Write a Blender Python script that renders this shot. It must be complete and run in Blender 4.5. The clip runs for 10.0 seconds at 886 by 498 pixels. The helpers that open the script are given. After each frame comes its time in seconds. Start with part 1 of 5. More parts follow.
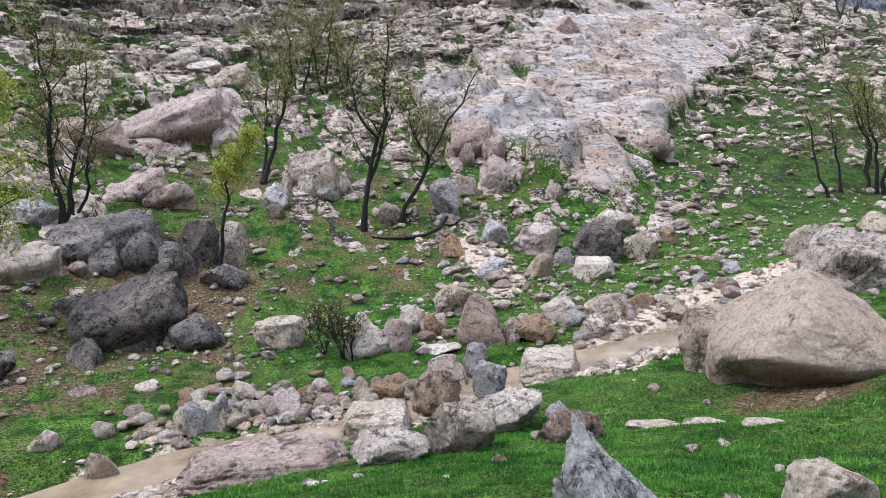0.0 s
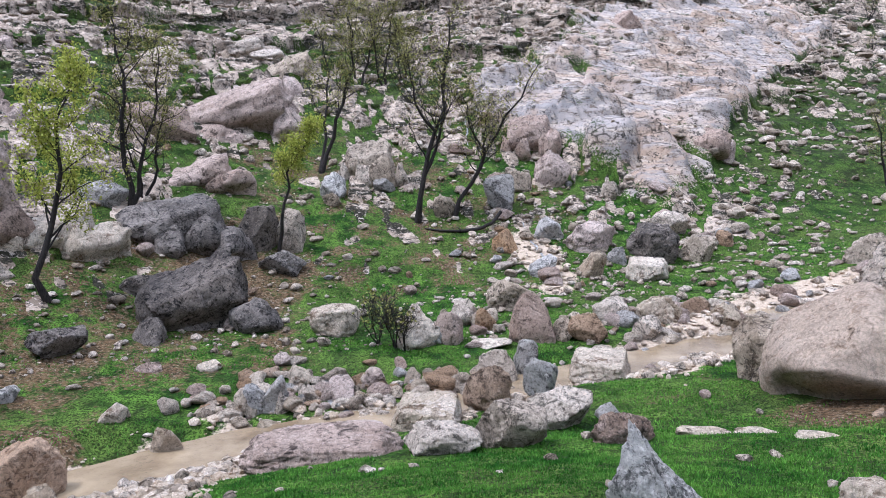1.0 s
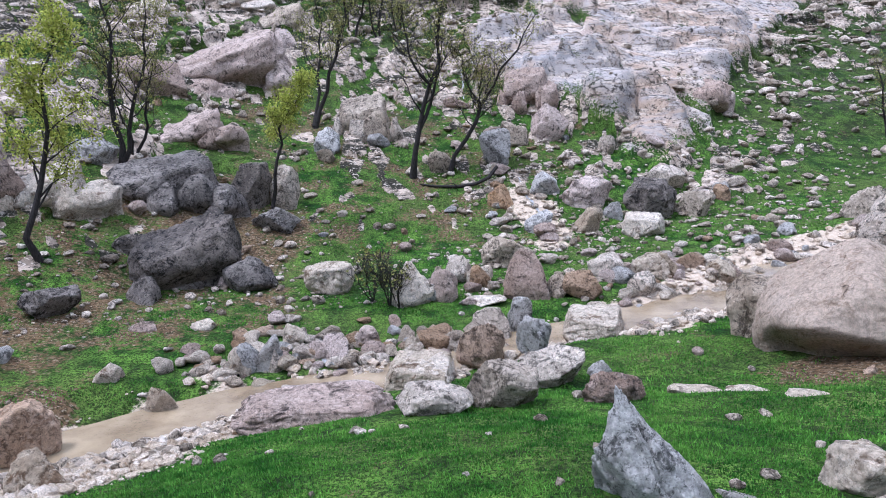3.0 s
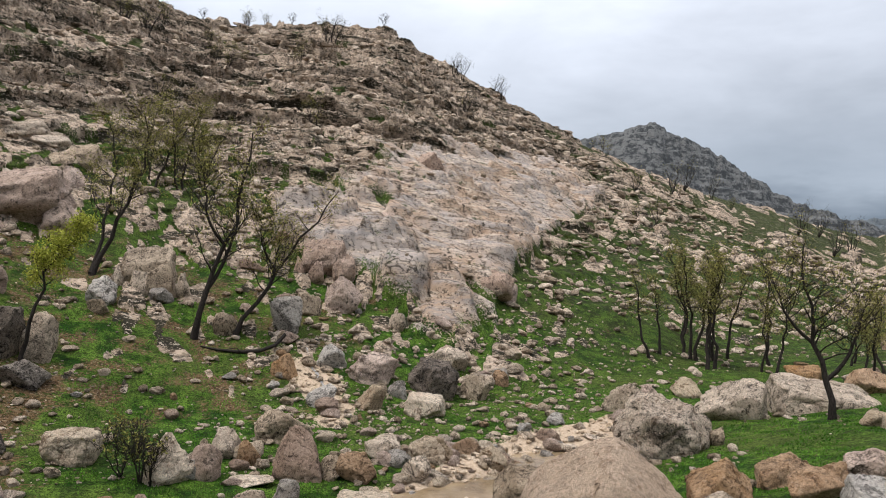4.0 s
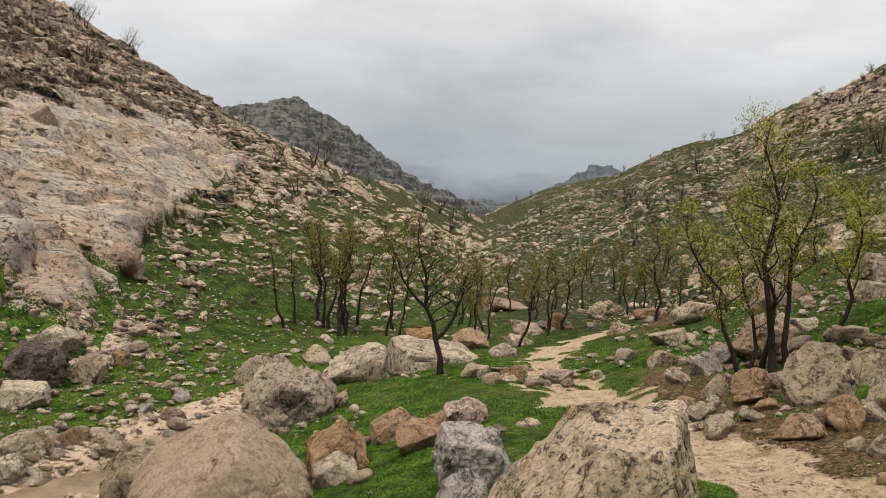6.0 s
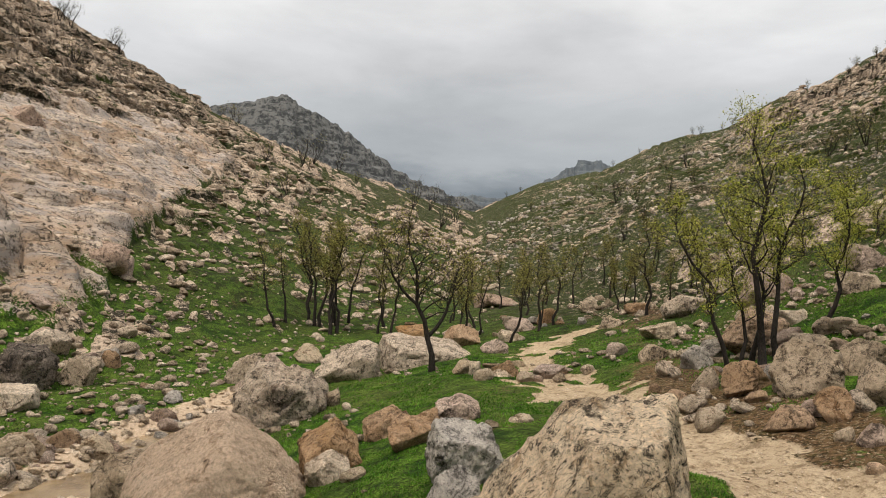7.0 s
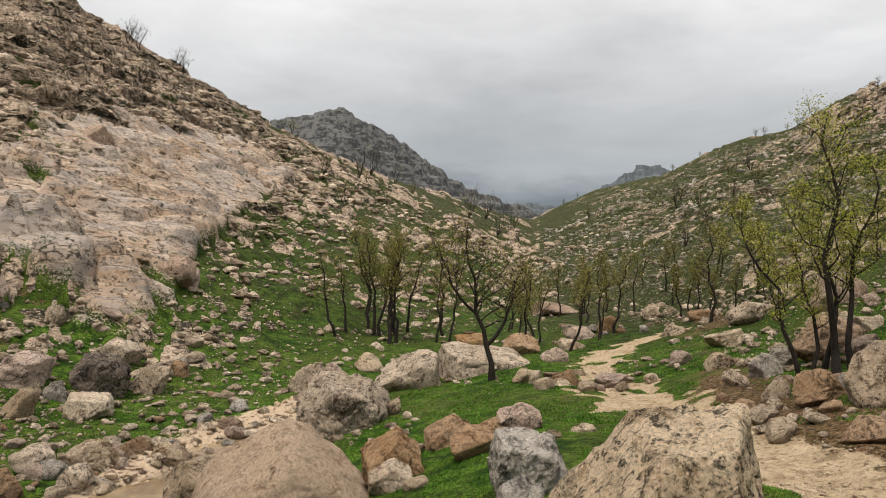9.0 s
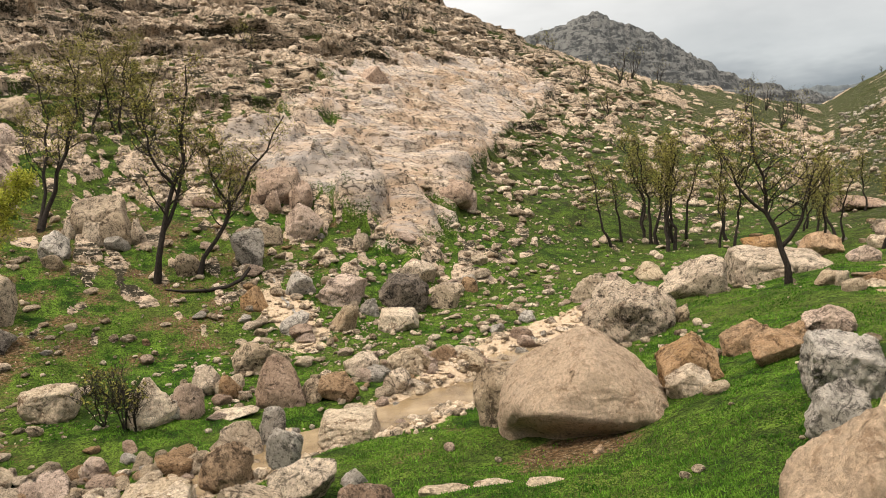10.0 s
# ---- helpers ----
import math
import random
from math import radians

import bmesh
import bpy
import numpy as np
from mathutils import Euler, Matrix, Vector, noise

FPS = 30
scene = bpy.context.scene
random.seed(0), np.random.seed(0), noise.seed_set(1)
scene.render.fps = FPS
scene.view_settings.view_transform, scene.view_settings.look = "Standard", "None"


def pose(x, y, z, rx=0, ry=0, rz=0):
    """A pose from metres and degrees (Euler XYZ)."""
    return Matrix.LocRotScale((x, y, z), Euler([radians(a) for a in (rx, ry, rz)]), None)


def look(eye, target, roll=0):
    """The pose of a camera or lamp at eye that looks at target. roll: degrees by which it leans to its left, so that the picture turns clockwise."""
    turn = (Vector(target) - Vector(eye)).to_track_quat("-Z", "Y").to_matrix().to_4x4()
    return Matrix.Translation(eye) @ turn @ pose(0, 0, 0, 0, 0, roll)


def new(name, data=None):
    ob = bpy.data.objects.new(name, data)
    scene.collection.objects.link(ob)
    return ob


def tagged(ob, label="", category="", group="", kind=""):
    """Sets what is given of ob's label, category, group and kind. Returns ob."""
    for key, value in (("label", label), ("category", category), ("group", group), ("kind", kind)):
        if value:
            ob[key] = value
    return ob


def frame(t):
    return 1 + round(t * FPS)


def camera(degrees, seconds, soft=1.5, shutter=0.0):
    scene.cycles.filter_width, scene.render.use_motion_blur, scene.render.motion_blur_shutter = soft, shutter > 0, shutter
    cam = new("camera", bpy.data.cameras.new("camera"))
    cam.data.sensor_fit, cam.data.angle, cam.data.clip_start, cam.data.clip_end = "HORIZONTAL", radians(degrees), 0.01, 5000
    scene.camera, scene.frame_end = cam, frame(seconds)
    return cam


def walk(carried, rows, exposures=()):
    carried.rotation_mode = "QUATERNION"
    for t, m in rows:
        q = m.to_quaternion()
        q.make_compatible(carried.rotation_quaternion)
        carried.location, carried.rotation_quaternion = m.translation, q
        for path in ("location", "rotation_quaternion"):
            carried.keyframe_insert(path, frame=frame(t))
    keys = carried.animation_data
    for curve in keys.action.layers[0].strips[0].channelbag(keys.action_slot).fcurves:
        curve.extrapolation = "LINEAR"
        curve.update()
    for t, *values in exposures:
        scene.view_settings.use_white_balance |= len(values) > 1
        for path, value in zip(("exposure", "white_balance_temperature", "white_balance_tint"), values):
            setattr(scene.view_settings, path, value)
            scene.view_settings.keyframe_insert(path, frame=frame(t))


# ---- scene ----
# camera and its walk
cam = camera(62.74, 10.0, soft=0.9)
EYE = 1.6
ROWS = [
    (0.0, -0.117, 0.041, -0.202, -1.86, -5.57, -4.27),
    (0.5, -0.167, -0.084, -0.151, -2.45, -8.39, -2.28),
    (1.0, -0.220, -0.132, -0.093, 2.05, -6.10, -2.41),
    (1.5, -0.292, -0.215, -0.047, 6.39, -8.15, -2.36),
    (2.0, -0.324, -0.211, -0.072, 10.83, -9.36, -4.44),
    (2.2, -0.315, -0.172, -0.099, 9.86, -10.80, -4.41),
    (3.3, -0.090, 0.018, -0.003, -2.27, -7.63, -0.18),
    (3.5, -0.069, 0.046, 0.028, -5.65, -4.57, 2.14),
    (4.0, 0.127, 0.098, 0.071, -13.50, 3.51, 3.33),
    (4.5, 0.215, 0.114, 0.069, -19.88, 4.53, 0.84),
    (5.0, 0.290, 0.167, 0.057, -27.65, 1.85, -0.15),
    (5.5, 0.369, 0.172, 0.059, -35.38, 2.12, 1.06),
    (6.0, 0.443, 0.175, 0.054, -41.22, 2.72, 2.46),
    (7.5, 0.457, 0.180, 0.052, -41.96, 2.52, 1.63),
    (8.0, 0.443, 0.174, 0.057, -40.69, 3.11, 1.42),
    (8.5, 0.441, 0.176, 0.058, -39.16, 3.59, 1.17),
    (9.0, 0.421, 0.187, 0.056, -37.48, 3.07, 1.14),
    (9.5, 0.341, 0.179, 0.044, -30.77, 0.47, -1.11),
    (10.0, 0.167, 0.142, 0.032, -16.58, -3.29, -3.45),
]
EXPOSURES = [(0, 0.8, 5050, 15), (0.8, 0.82, 4950, 16), (2.2, 0.89, 4850, 17), (3.5, 0.82, 4720, 17), (3.7, 0.64, 5200, 14), (4, 0.29, 5950, 12), (4.5, -0.13, 6400, 11), (5, 0.02, 6550, 11), (6, 0.18, 6700, 11), (9.1, 0.22, 6700, 11), (9.5, 0.19, 6850, 11), (10, 0.71, 7000, 11)]
walk(cam, [(t, pose(x, y, z + EYE, 90 + pitch, 0, yaw) @ pose(0, 0, 0, 0, 0, roll)) for t, x, y, z, yaw, pitch, roll in ROWS], EXPOSURES)


# ---- node helpers ----
class Nodes:
    """Short forms for building a node tree."""

    def __init__(self, tree):
        self.tree = tree

    def node(self, kind, inputs=None, **settings):
        n = self.tree.nodes.new(kind)
        for key, value in settings.items():
            if key == "operation":
                n.operation = value
            elif key == "blend":
                n.data_type, n.blend_type = "RGBA", value
            elif key == "name":
                n.attribute_name = value
            elif key == "feature":
                n.feature = value
            elif key == "noise_type":
                n.noise_type = value
        for key, value in (inputs or {}).items():
            if isinstance(value, bpy.types.NodeSocket):
                self.tree.links.new(value, n.inputs[key])
            else:
                n.inputs[key].default_value = value
        return n

    def noise(self, where, scale, detail=4.0, rough=0.6, distort=0.0):
        return self.node("ShaderNodeTexNoise", {"Vector": where, "Scale": scale, "Detail": detail, "Roughness": rough, "Distortion": distort}).outputs["Fac"]

    def math(self, operation, a, b=0.0):
        return self.node("ShaderNodeMath", {0: a, 1: b}, operation=operation).outputs[0]

    def band(self, value, low, high, to_low=0.0, to_high=1.0):
        n = self.node("ShaderNodeMapRange", {"Value": value, "From Min": low, "From Max": high, "To Min": to_low, "To Max": to_high})
        return n.outputs["Result"]

    def mix(self, fac, a, b, blend="MIX"):
        n = self.node("ShaderNodeMix", {0: fac}, blend=blend)
        for key, value in ((6, a), (7, b)):
            if isinstance(value, bpy.types.NodeSocket):
                self.tree.links.new(value, n.inputs[key])
            else:
                n.inputs[key].default_value = (*value, 1.0)
        return n.outputs[2]

    def bump(self, height_in, strength, distance, normal=None):
        given = {"Height": height_in, "Strength": strength, "Distance": distance}
        if normal is not None:
            given["Normal"] = normal
        return self.node("ShaderNodeBump", given).outputs["Normal"]

    def hue(self, colour, value, saturation=1.0, hue=0.5):
        return self.node("ShaderNodeHueSaturation", {"Color": colour, "Value": value, "Saturation": saturation, "Hue": hue}).outputs["Color"]


def material(name):
    m = bpy.data.materials.new(name)
    m.use_nodes = True
    t = Nodes(m.node_tree)
    bsdf = next(n for n in m.node_tree.nodes if n.type == "BSDF_PRINCIPLED")
    return m, t, bsdf


def plug(t, bsdf, **given):
    for key, value in given.items():
        slot = bsdf.inputs[{"color": "Base Color", "rough": "Roughness", "normal": "Normal", "spec": "Specular IOR Level", "alpha": "Alpha"}[key]]
        if isinstance(value, bpy.types.NodeSocket):
            t.tree.links.new(value, slot)
        else:
            slot.default_value = (*value, 1.0) if key == "color" else value


# ---- overcast sky and sun ----
world = bpy.data.worlds.new("overcast_sky")
world.use_nodes = True
scene.world = world
w = Nodes(world.node_tree)
back = next(n for n in world.node_tree.nodes if n.type == "BACKGROUND")
SUN_UP, SUN_AZ = 66.0, 255.0
nishita = w.tree.nodes.new("ShaderNodeTexSky")
nishita.sky_type, nishita.sun_disc = "NISHITA", False
nishita.sun_elevation, nishita.sun_rotation = radians(SUN_UP), radians(SUN_AZ)
way = w.node("ShaderNodeTexCoord").outputs["Generated"]
up = w.node("ShaderNodeSeparateXYZ", {"Vector": way}).outputs["Z"]
flat = w.node("ShaderNodeMapping", {"Vector": way, "Scale": (1.0, 1.0, 3.2)}).outputs["Vector"]
billow = w.noise(flat, 2.3, 5.0, 0.55, 0.4)
veil = w.noise(flat, 7.0, 4.0, 0.6, 0.2)
ramp = w.node("ShaderNodeValToRGB", {"Fac": w.math("ADD", up, w.math("MULTIPLY", w.math("SUBTRACT", billow, 0.5), 0.16))})
stops = ramp.color_ramp
stops.elements[0].position, stops.elements[0].color = 0.0, (0.16, 0.18, 0.2, 1)
stops.elements[1].position, stops.elements[1].color = 1.0, (1.5, 1.48, 1.45, 1)
for where, value in ((0.105, (0.17, 0.195, 0.22)), (0.145, (0.40, 0.43, 0.45)), (0.225, (0.495, 0.515, 0.526)), (0.30, (0.648, 0.661, 0.67)), (0.40, (0.873, 0.882, 0.886)), (0.60, (1.12, 1.12, 1.11))):
    stop = stops.elements.new(where)
    stop.color = (*value, 1)
cloud = w.mix(1.0, ramp.outputs["Color"], w.band(w.math("ADD", w.math("MULTIPLY", billow, 0.7), w.math("MULTIPLY", veil, 0.3)), 0.3, 0.7, 0.86, 1.12), "MULTIPLY")
clear = w.mix(1.0, nishita.outputs["Color"], (0.12, 0.12, 0.12), "MULTIPLY")
w.tree.links.new(w.mix(0.08, cloud, clear), back.inputs["Color"])
back.inputs["Strength"].default_value = 1.0

sun_data = bpy.data.lights.new("sun", "SUN")
sun_data.energy, sun_data.angle, sun_data.color = 2.4, radians(14), (1.0, 0.9, 0.76)
sun = new("sun", sun_data)
sun.matrix_world = look((0, 0, 0), (-math.sin(radians(SUN_AZ)) * math.cos(radians(SUN_UP)), -math.cos(radians(SUN_AZ)) * math.cos(radians(SUN_UP)), -math.sin(radians(SUN_UP))))


# ---- noise for shapes ----
def lattice(p, seed):
    """Smooth value noise in -1..1 at the points p (n x 3)."""
    i = np.floor(p).astype(np.int64)
    f = p - i
    f = f * f * (3 - 2 * f)
    out = np.zeros(len(p))
    for a in (0, 1):
        for b in (0, 1):
            for c in (0, 1):
                h = (i[:, 0] + a) * 374761393 + (i[:, 1] + b) * 668265263 + (i[:, 2] + c) * 2147483647 + seed * 1274126177
                h = (h ^ (h >> 13)) * 1103515245 & 0x7FFFFFFF
                h = (h ^ (h >> 16)) * 12345678653 & 0x7FFFFFFF
                v = (h % 20011) / 10005.5 - 1
                out += v * (f[:, 0] if a else 1 - f[:, 0]) * (f[:, 1] if b else 1 - f[:, 1]) * (f[:, 2] if c else 1 - f[:, 2])
    return out


def fbm(p, seed, octaves=4, gain=0.5):
    total, amp, norm = np.zeros(len(p)), 1.0, 0.0
    for k in range(octaves):
        total += amp * lattice(p * 2.03**k + 17.3 * k, seed + k)
        norm += amp
        amp *= gain
    return total / norm


def flat_noise(x, y, scale, seed, octaves=4):
    shape = np.shape(x)
    u, v = np.ravel(x) / scale, np.ravel(y) / scale
    total, amp, norm = np.zeros(u.size), 1.0, 0.0
    for k in range(octaves):
        a, b = u * 2.03**k + 17.3 * k, v * 2.03**k + 9.1 * k
        i, j = np.floor(a).astype(np.int64), np.floor(b).astype(np.int64)
        f, g = a - i, b - j
        f, g = f * f * (3 - 2 * f), g * g * (3 - 2 * g)
        corner = []
        for m, n in ((0, 0), (1, 0), (0, 1), (1, 1)):
            h = (i + m) * 374761393 + (j + n) * 668265263 + (seed + 7 * k) * 1274126177
            h = (h ^ (h >> 13)) * 1103515245 & 0x7FFFFFFF
            h = (h ^ (h >> 16)) * 12345678653 & 0x7FFFFFFF
            corner.append((h % 20011) / 10005.5 - 1)
        total += amp * ((corner[0] * (1 - f) + corner[1] * f) * (1 - g) + (corner[2] * (1 - f) + corner[3] * f) * g)
        norm += amp
        amp *= 0.5
    return (total / norm).reshape(shape)


# ---- the lie of the land ----
PLAN_AZ = (-180, -120, -60, -45, -30, -15, 0, 10, 20, 30, 40, 44.5, 50, 58, 66, 74, 90, 130, 180)
STREAM_R = (9, 9, 9.2, 9.6, 9.9, 10.4, 11.3, 12.3, 14, 18, 24, 26, 20, 11, 9, 8, 8, 9, 9)
STREAM_Z = (0.3, -1.0, -2.05, -1.95, -1.9, -1.88, -1.8, -1.72, -1.6, -1.35, -0.8, -0.4, -0.4, -0.3, -0.25, -0.2, 0, 0.3, 0.3)
FOOT_R = (15, 14, 12, 13.5, 14.5, 16, 17.5, 18.5, 21, 27, 40, 60, 45, 27, 15, 12.5, 12, 14, 15)
FOOT_Z = (1.5, 0, -0.9, -1.1, -1.25, -1.35, -1.25, -1.25, -1.1, -0.5, 0.2, 1.5, 1.2, 0.9, 0.5, 0.6, 0.8, 1.5, 1.5)
RIDGE_R = (80, 80, 75, 85, 95, 108, 114, 116, 118, 130, 170, 220, 200, 170, 150, 130, 110, 90, 80)
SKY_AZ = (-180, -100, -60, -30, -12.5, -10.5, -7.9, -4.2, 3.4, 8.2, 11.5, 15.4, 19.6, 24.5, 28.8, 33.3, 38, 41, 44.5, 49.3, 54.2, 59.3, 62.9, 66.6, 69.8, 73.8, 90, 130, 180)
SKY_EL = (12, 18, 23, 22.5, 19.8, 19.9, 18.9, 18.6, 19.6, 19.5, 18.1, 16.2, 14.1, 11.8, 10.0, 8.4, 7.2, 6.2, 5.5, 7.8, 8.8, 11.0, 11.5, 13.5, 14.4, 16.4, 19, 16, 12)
NEAR_R, NEAR_Z, BANK_R = 4.5, -0.62, 8.2
BANK_Z = (0, -0.5, -1.7, -1.75, -1.7, -1.65, -1.6, -1.55, -1.48, -1.2, -0.55, -0.4, -0.3, -0.2, -0.22, -0.19, 0, 0, 0)

def smooth(a, b, x):
    s = np.clip((x - a) / (b - a), 0, 1)
    return s * s * (3 - 2 * s)

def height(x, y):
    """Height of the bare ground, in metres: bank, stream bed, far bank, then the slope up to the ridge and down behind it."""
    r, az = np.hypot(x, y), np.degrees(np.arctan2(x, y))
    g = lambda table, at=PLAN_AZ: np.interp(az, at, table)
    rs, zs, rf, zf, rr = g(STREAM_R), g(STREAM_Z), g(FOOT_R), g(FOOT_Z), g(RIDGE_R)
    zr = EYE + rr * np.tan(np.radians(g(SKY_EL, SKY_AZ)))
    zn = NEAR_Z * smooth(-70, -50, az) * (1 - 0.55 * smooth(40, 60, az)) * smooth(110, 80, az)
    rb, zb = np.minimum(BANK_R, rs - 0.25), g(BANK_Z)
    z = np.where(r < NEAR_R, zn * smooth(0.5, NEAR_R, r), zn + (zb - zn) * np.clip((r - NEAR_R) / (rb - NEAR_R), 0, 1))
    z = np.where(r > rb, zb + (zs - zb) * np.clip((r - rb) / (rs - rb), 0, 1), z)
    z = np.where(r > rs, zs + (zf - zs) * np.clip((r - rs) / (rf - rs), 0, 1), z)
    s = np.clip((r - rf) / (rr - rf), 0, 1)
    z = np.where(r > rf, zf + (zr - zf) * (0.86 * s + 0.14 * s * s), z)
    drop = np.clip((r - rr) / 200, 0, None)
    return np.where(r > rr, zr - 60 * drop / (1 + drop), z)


def polar(az, r):
    return r * np.sin(np.radians(az)), r * np.cos(np.radians(az))


def off_line(x, y, line):
    """Distance from a polyline of plan points, and the share of its length there."""
    best, share = np.full(np.shape(x), 1e9), np.zeros(np.shape(x))
    for k in range(len(line) - 1):
        (ax, ay), (bx, by) = line[k], line[k + 1]
        t = np.clip(((x - ax) * (bx - ax) + (y - ay) * (by - ay)) / ((bx - ax) ** 2 + (by - ay) ** 2), 0, 1)
        d = np.hypot(x - ax - t * (bx - ax), y - ay - t * (by - ay))
        share = np.where(d < best, (k + t) / (len(line) - 1), share)
        best = np.minimum(best, d)
    return best, share


STREAM = [(-10, 2.5), (-8.4, 4.4), (-7.1, 6.1), (-6.3, 6.95), (-5.3, 7.45), (-4.4, 8.2), (-3.5, 8.85), (-2.2, 9.35), (-1.3, 9.5), (-0.4, 10.0), (0.4, 10.6), (1.3, 11.3), (2.4, 11.75), (3.4, 12.1), (4.5, 12.9), (5.9, 14.4), (7.2, 15.1), (8.8, 16.0)]
TRACK = [(6.0, -6), (6.6, -2), (7.0, 1.0), (7.57, 3.0), (8.3, 4.15), (9.2, 5.6), (9.8, 6.55), (10.95, 8.0), (12.9, 10.2), (15.1, 12.6), (16.9, 13.9), (18.7, 14.5), (20.5, 14.5)]
RILL = [(-0.8, 45), (-2.3, 39), (-0.6, 31), (0.25, 25.8), (1.25, 21.4), (1.45, 19.7), (1.9, 18.2), (2.2, 16.7)]
BAR = [(-4.9, 4.2), (-4.1, 4.8), (-3.8, 5.6), (-3.8, 6.4), (-3.6, 7.1), (-3.2, 7.4)]
SLAB_AZ = (0.5, 3, 7, 10, 14, 18, 21, 24, 26)
SLAB_IN = (29, 28, 27.5, 26.5, 26.5, 27.5, 40, 58, 72)
SLAB_OUT = (30, 33, 39, 45, 58, 72, 80, 80, 75)


def cells(u, v, seed):
    """Cells round jittered points: distance to the nearest point, gap to the next, and two chance numbers of the cell."""
    iu, iv = np.floor(u).astype(np.int64), np.floor(v).astype(np.int64)
    d1, d2 = np.full(u.shape, 9.0), np.full(u.shape, 9.0)
    pick, other = np.zeros(u.shape), np.zeros(u.shape)
    for a in (-1, 0, 1):
        for b in (-1, 0, 1):
            h = (iu + a) * 73856093 ^ (iv + b) * 19349663 ^ seed * 83492791
            h = (h ^ (h >> 13)) * 1103515245 & 0x7FFFFFFF
            h = (h ^ (h >> 15)) * 12345678653 & 0x7FFFFFFFFF
            p, q = (h % 1009) / 1009, (h // 1009 % 1013) / 1013
            d = np.hypot(u - iu - a - p, v - iv - b - q)
            closer = d < d1
            d2 = np.where(closer, d1, np.minimum(d2, d))
            pick, other = np.where(closer, (h // 7 % 997) / 997, pick), np.where(closer, (h // 77 % 991) / 991, other)
            d1 = np.minimum(d1, d)
    return d1, d2 - d1, pick, other


def slope_share(az, r):
    rf, rr = np.interp(az, PLAN_AZ, FOOT_R), np.interp(az, PLAN_AZ, RIDGE_R)
    return (r - rf) / (rr - rf)


def rockiness(az, s):
    """Share of bare rock on the slopes, by bearing and height."""
    upper = smooth(0.06, 0.24, s)
    west = 0.14 + 0.44 * upper * smooth(24, 12, az) * (1 - 0.6 * smooth(-8, -20, az)) + 0.16 * smooth(-10, -24, az) * smooth(0.02, 0.10, s)
    west = np.maximum(west, 0.36 * smooth(0.2, 0.4, s) * smooth(36, 26, az))
    east = 0.02 + 0.32 * smooth(62, 68, az) * smooth(0.45, 0.6, s) + 0.25 * smooth(60, 66, az) * smooth(0.16, 0.02, s)
    return np.where(az < 45, np.maximum(west, 0.10), east) * smooth(-0.01, 0.05, s)


def covers(x, y, full=False):
    """How far track, gravel, bare rock and slab cover the ground (0..1)."""
    x, y = np.asarray(x, float), np.asarray(y, float)
    r, az = np.hypot(x, y), np.degrees(np.arctan2(x, y))
    big, mid, fine = flat_noise(x, y, 6.0, 3, 2), flat_noise(x, y, 1.5, 5, 3), flat_noise(x, y, 0.45, 7, 2)
    d, _ = off_line(x, y, TRACK)
    track = smooth(0.3, -0.3, d - 0.66 - 0.2 * smooth(8, 10, r) + 0.42 * smooth(13, 21, r) - 0.5 * mid - (0.45 + 0.4 * smooth(9, 14, r)) * fine)
    d, _ = off_line(x, y, STREAM)
    width = 0.65 + 0.6 * smooth(8, 18, az) + 0.55 * smooth(-15, -28, az)
    gravel = smooth(0.3, -0.3, d - width - 0.5 * mid - 0.3 * fine)
    bar, _ = off_line(x, y, BAR)
    gravel = np.maximum(gravel, smooth(0.25, -0.25, (bar - 1.0) - 0.3 * mid - 0.25 * fine))
    d2, _ = off_line(x, y, RILL)
    gravel = np.maximum(gravel, 0.62 * smooth(0.7, 0.1, d2 + 0.9 * mid + 0.4 * fine) * smooth(23, 20, r))
    s = slope_share(az, r)
    a, b = np.interp(az, SLAB_AZ, SLAB_IN, 999, 999), np.interp(az, SLAB_AZ, SLAB_OUT, 0, 0)
    edge = 7.0 * mid + 9 * big
    slab = smooth(-1.5, 2.0, r - a + edge * 0.5) * smooth(-3, 3, b - r + edge)
    far = np.log(np.maximum(r, 1.0))
    warp = 0.35 * mid + 0.3 * big
    d1, gap, pick, other = cells(az / 1.35 + warp, far / 0.055 + 0.03 * az + warp, 1)
    e1, gap2, pick2, other2 = cells(az / 0.65 + 0.6 * mid, far / 0.026 + 0.3 * fine, 2)
    share = rockiness(az, s) + (0.38 * big + 0.14 * mid) * smooth(0.0, 0.2, rockiness(az, s))
    block = (pick < share) * smooth(0.0, 0.12, gap)
    bit = (pick2 < share * 0.75) * smooth(0.0, 0.16, gap2)
    rock = np.maximum(np.maximum(block, bit), 0.20 + 0.30 * mid) * smooth(-0.02, 0.03, s)
    z = height(x, y)
    thick, thin, big_beds, small_beds = bedding(x, y, z, s, az, slab)
    rock = np.maximum(rock * (1 - 0.3 * small_beds), np.maximum(big_beds * np.maximum(smooth(0.35, 0.15, thick), smooth(0.94, 0.98, thick)), small_beds * np.maximum(smooth(0.62, 0.3, thin), smooth(0.93, 0.98, thin)) * (0.6 + 0.45 * mid + 0.3 * fine)))
    if full:
        return track, gravel, rock, slab, block * other, bit * other2, (thick, thin, big_beds, small_beds), s, r, az, z
    return track, gravel, rock * (1 - slab), slab


def chance(i, k, seed):
    """A fixed chance number 0..1 for a pair of whole numbers."""
    v = np.sin(i * 12.9898 + k * 78.233 + seed * 37.719) * 43758.5453
    return v - np.floor(v)


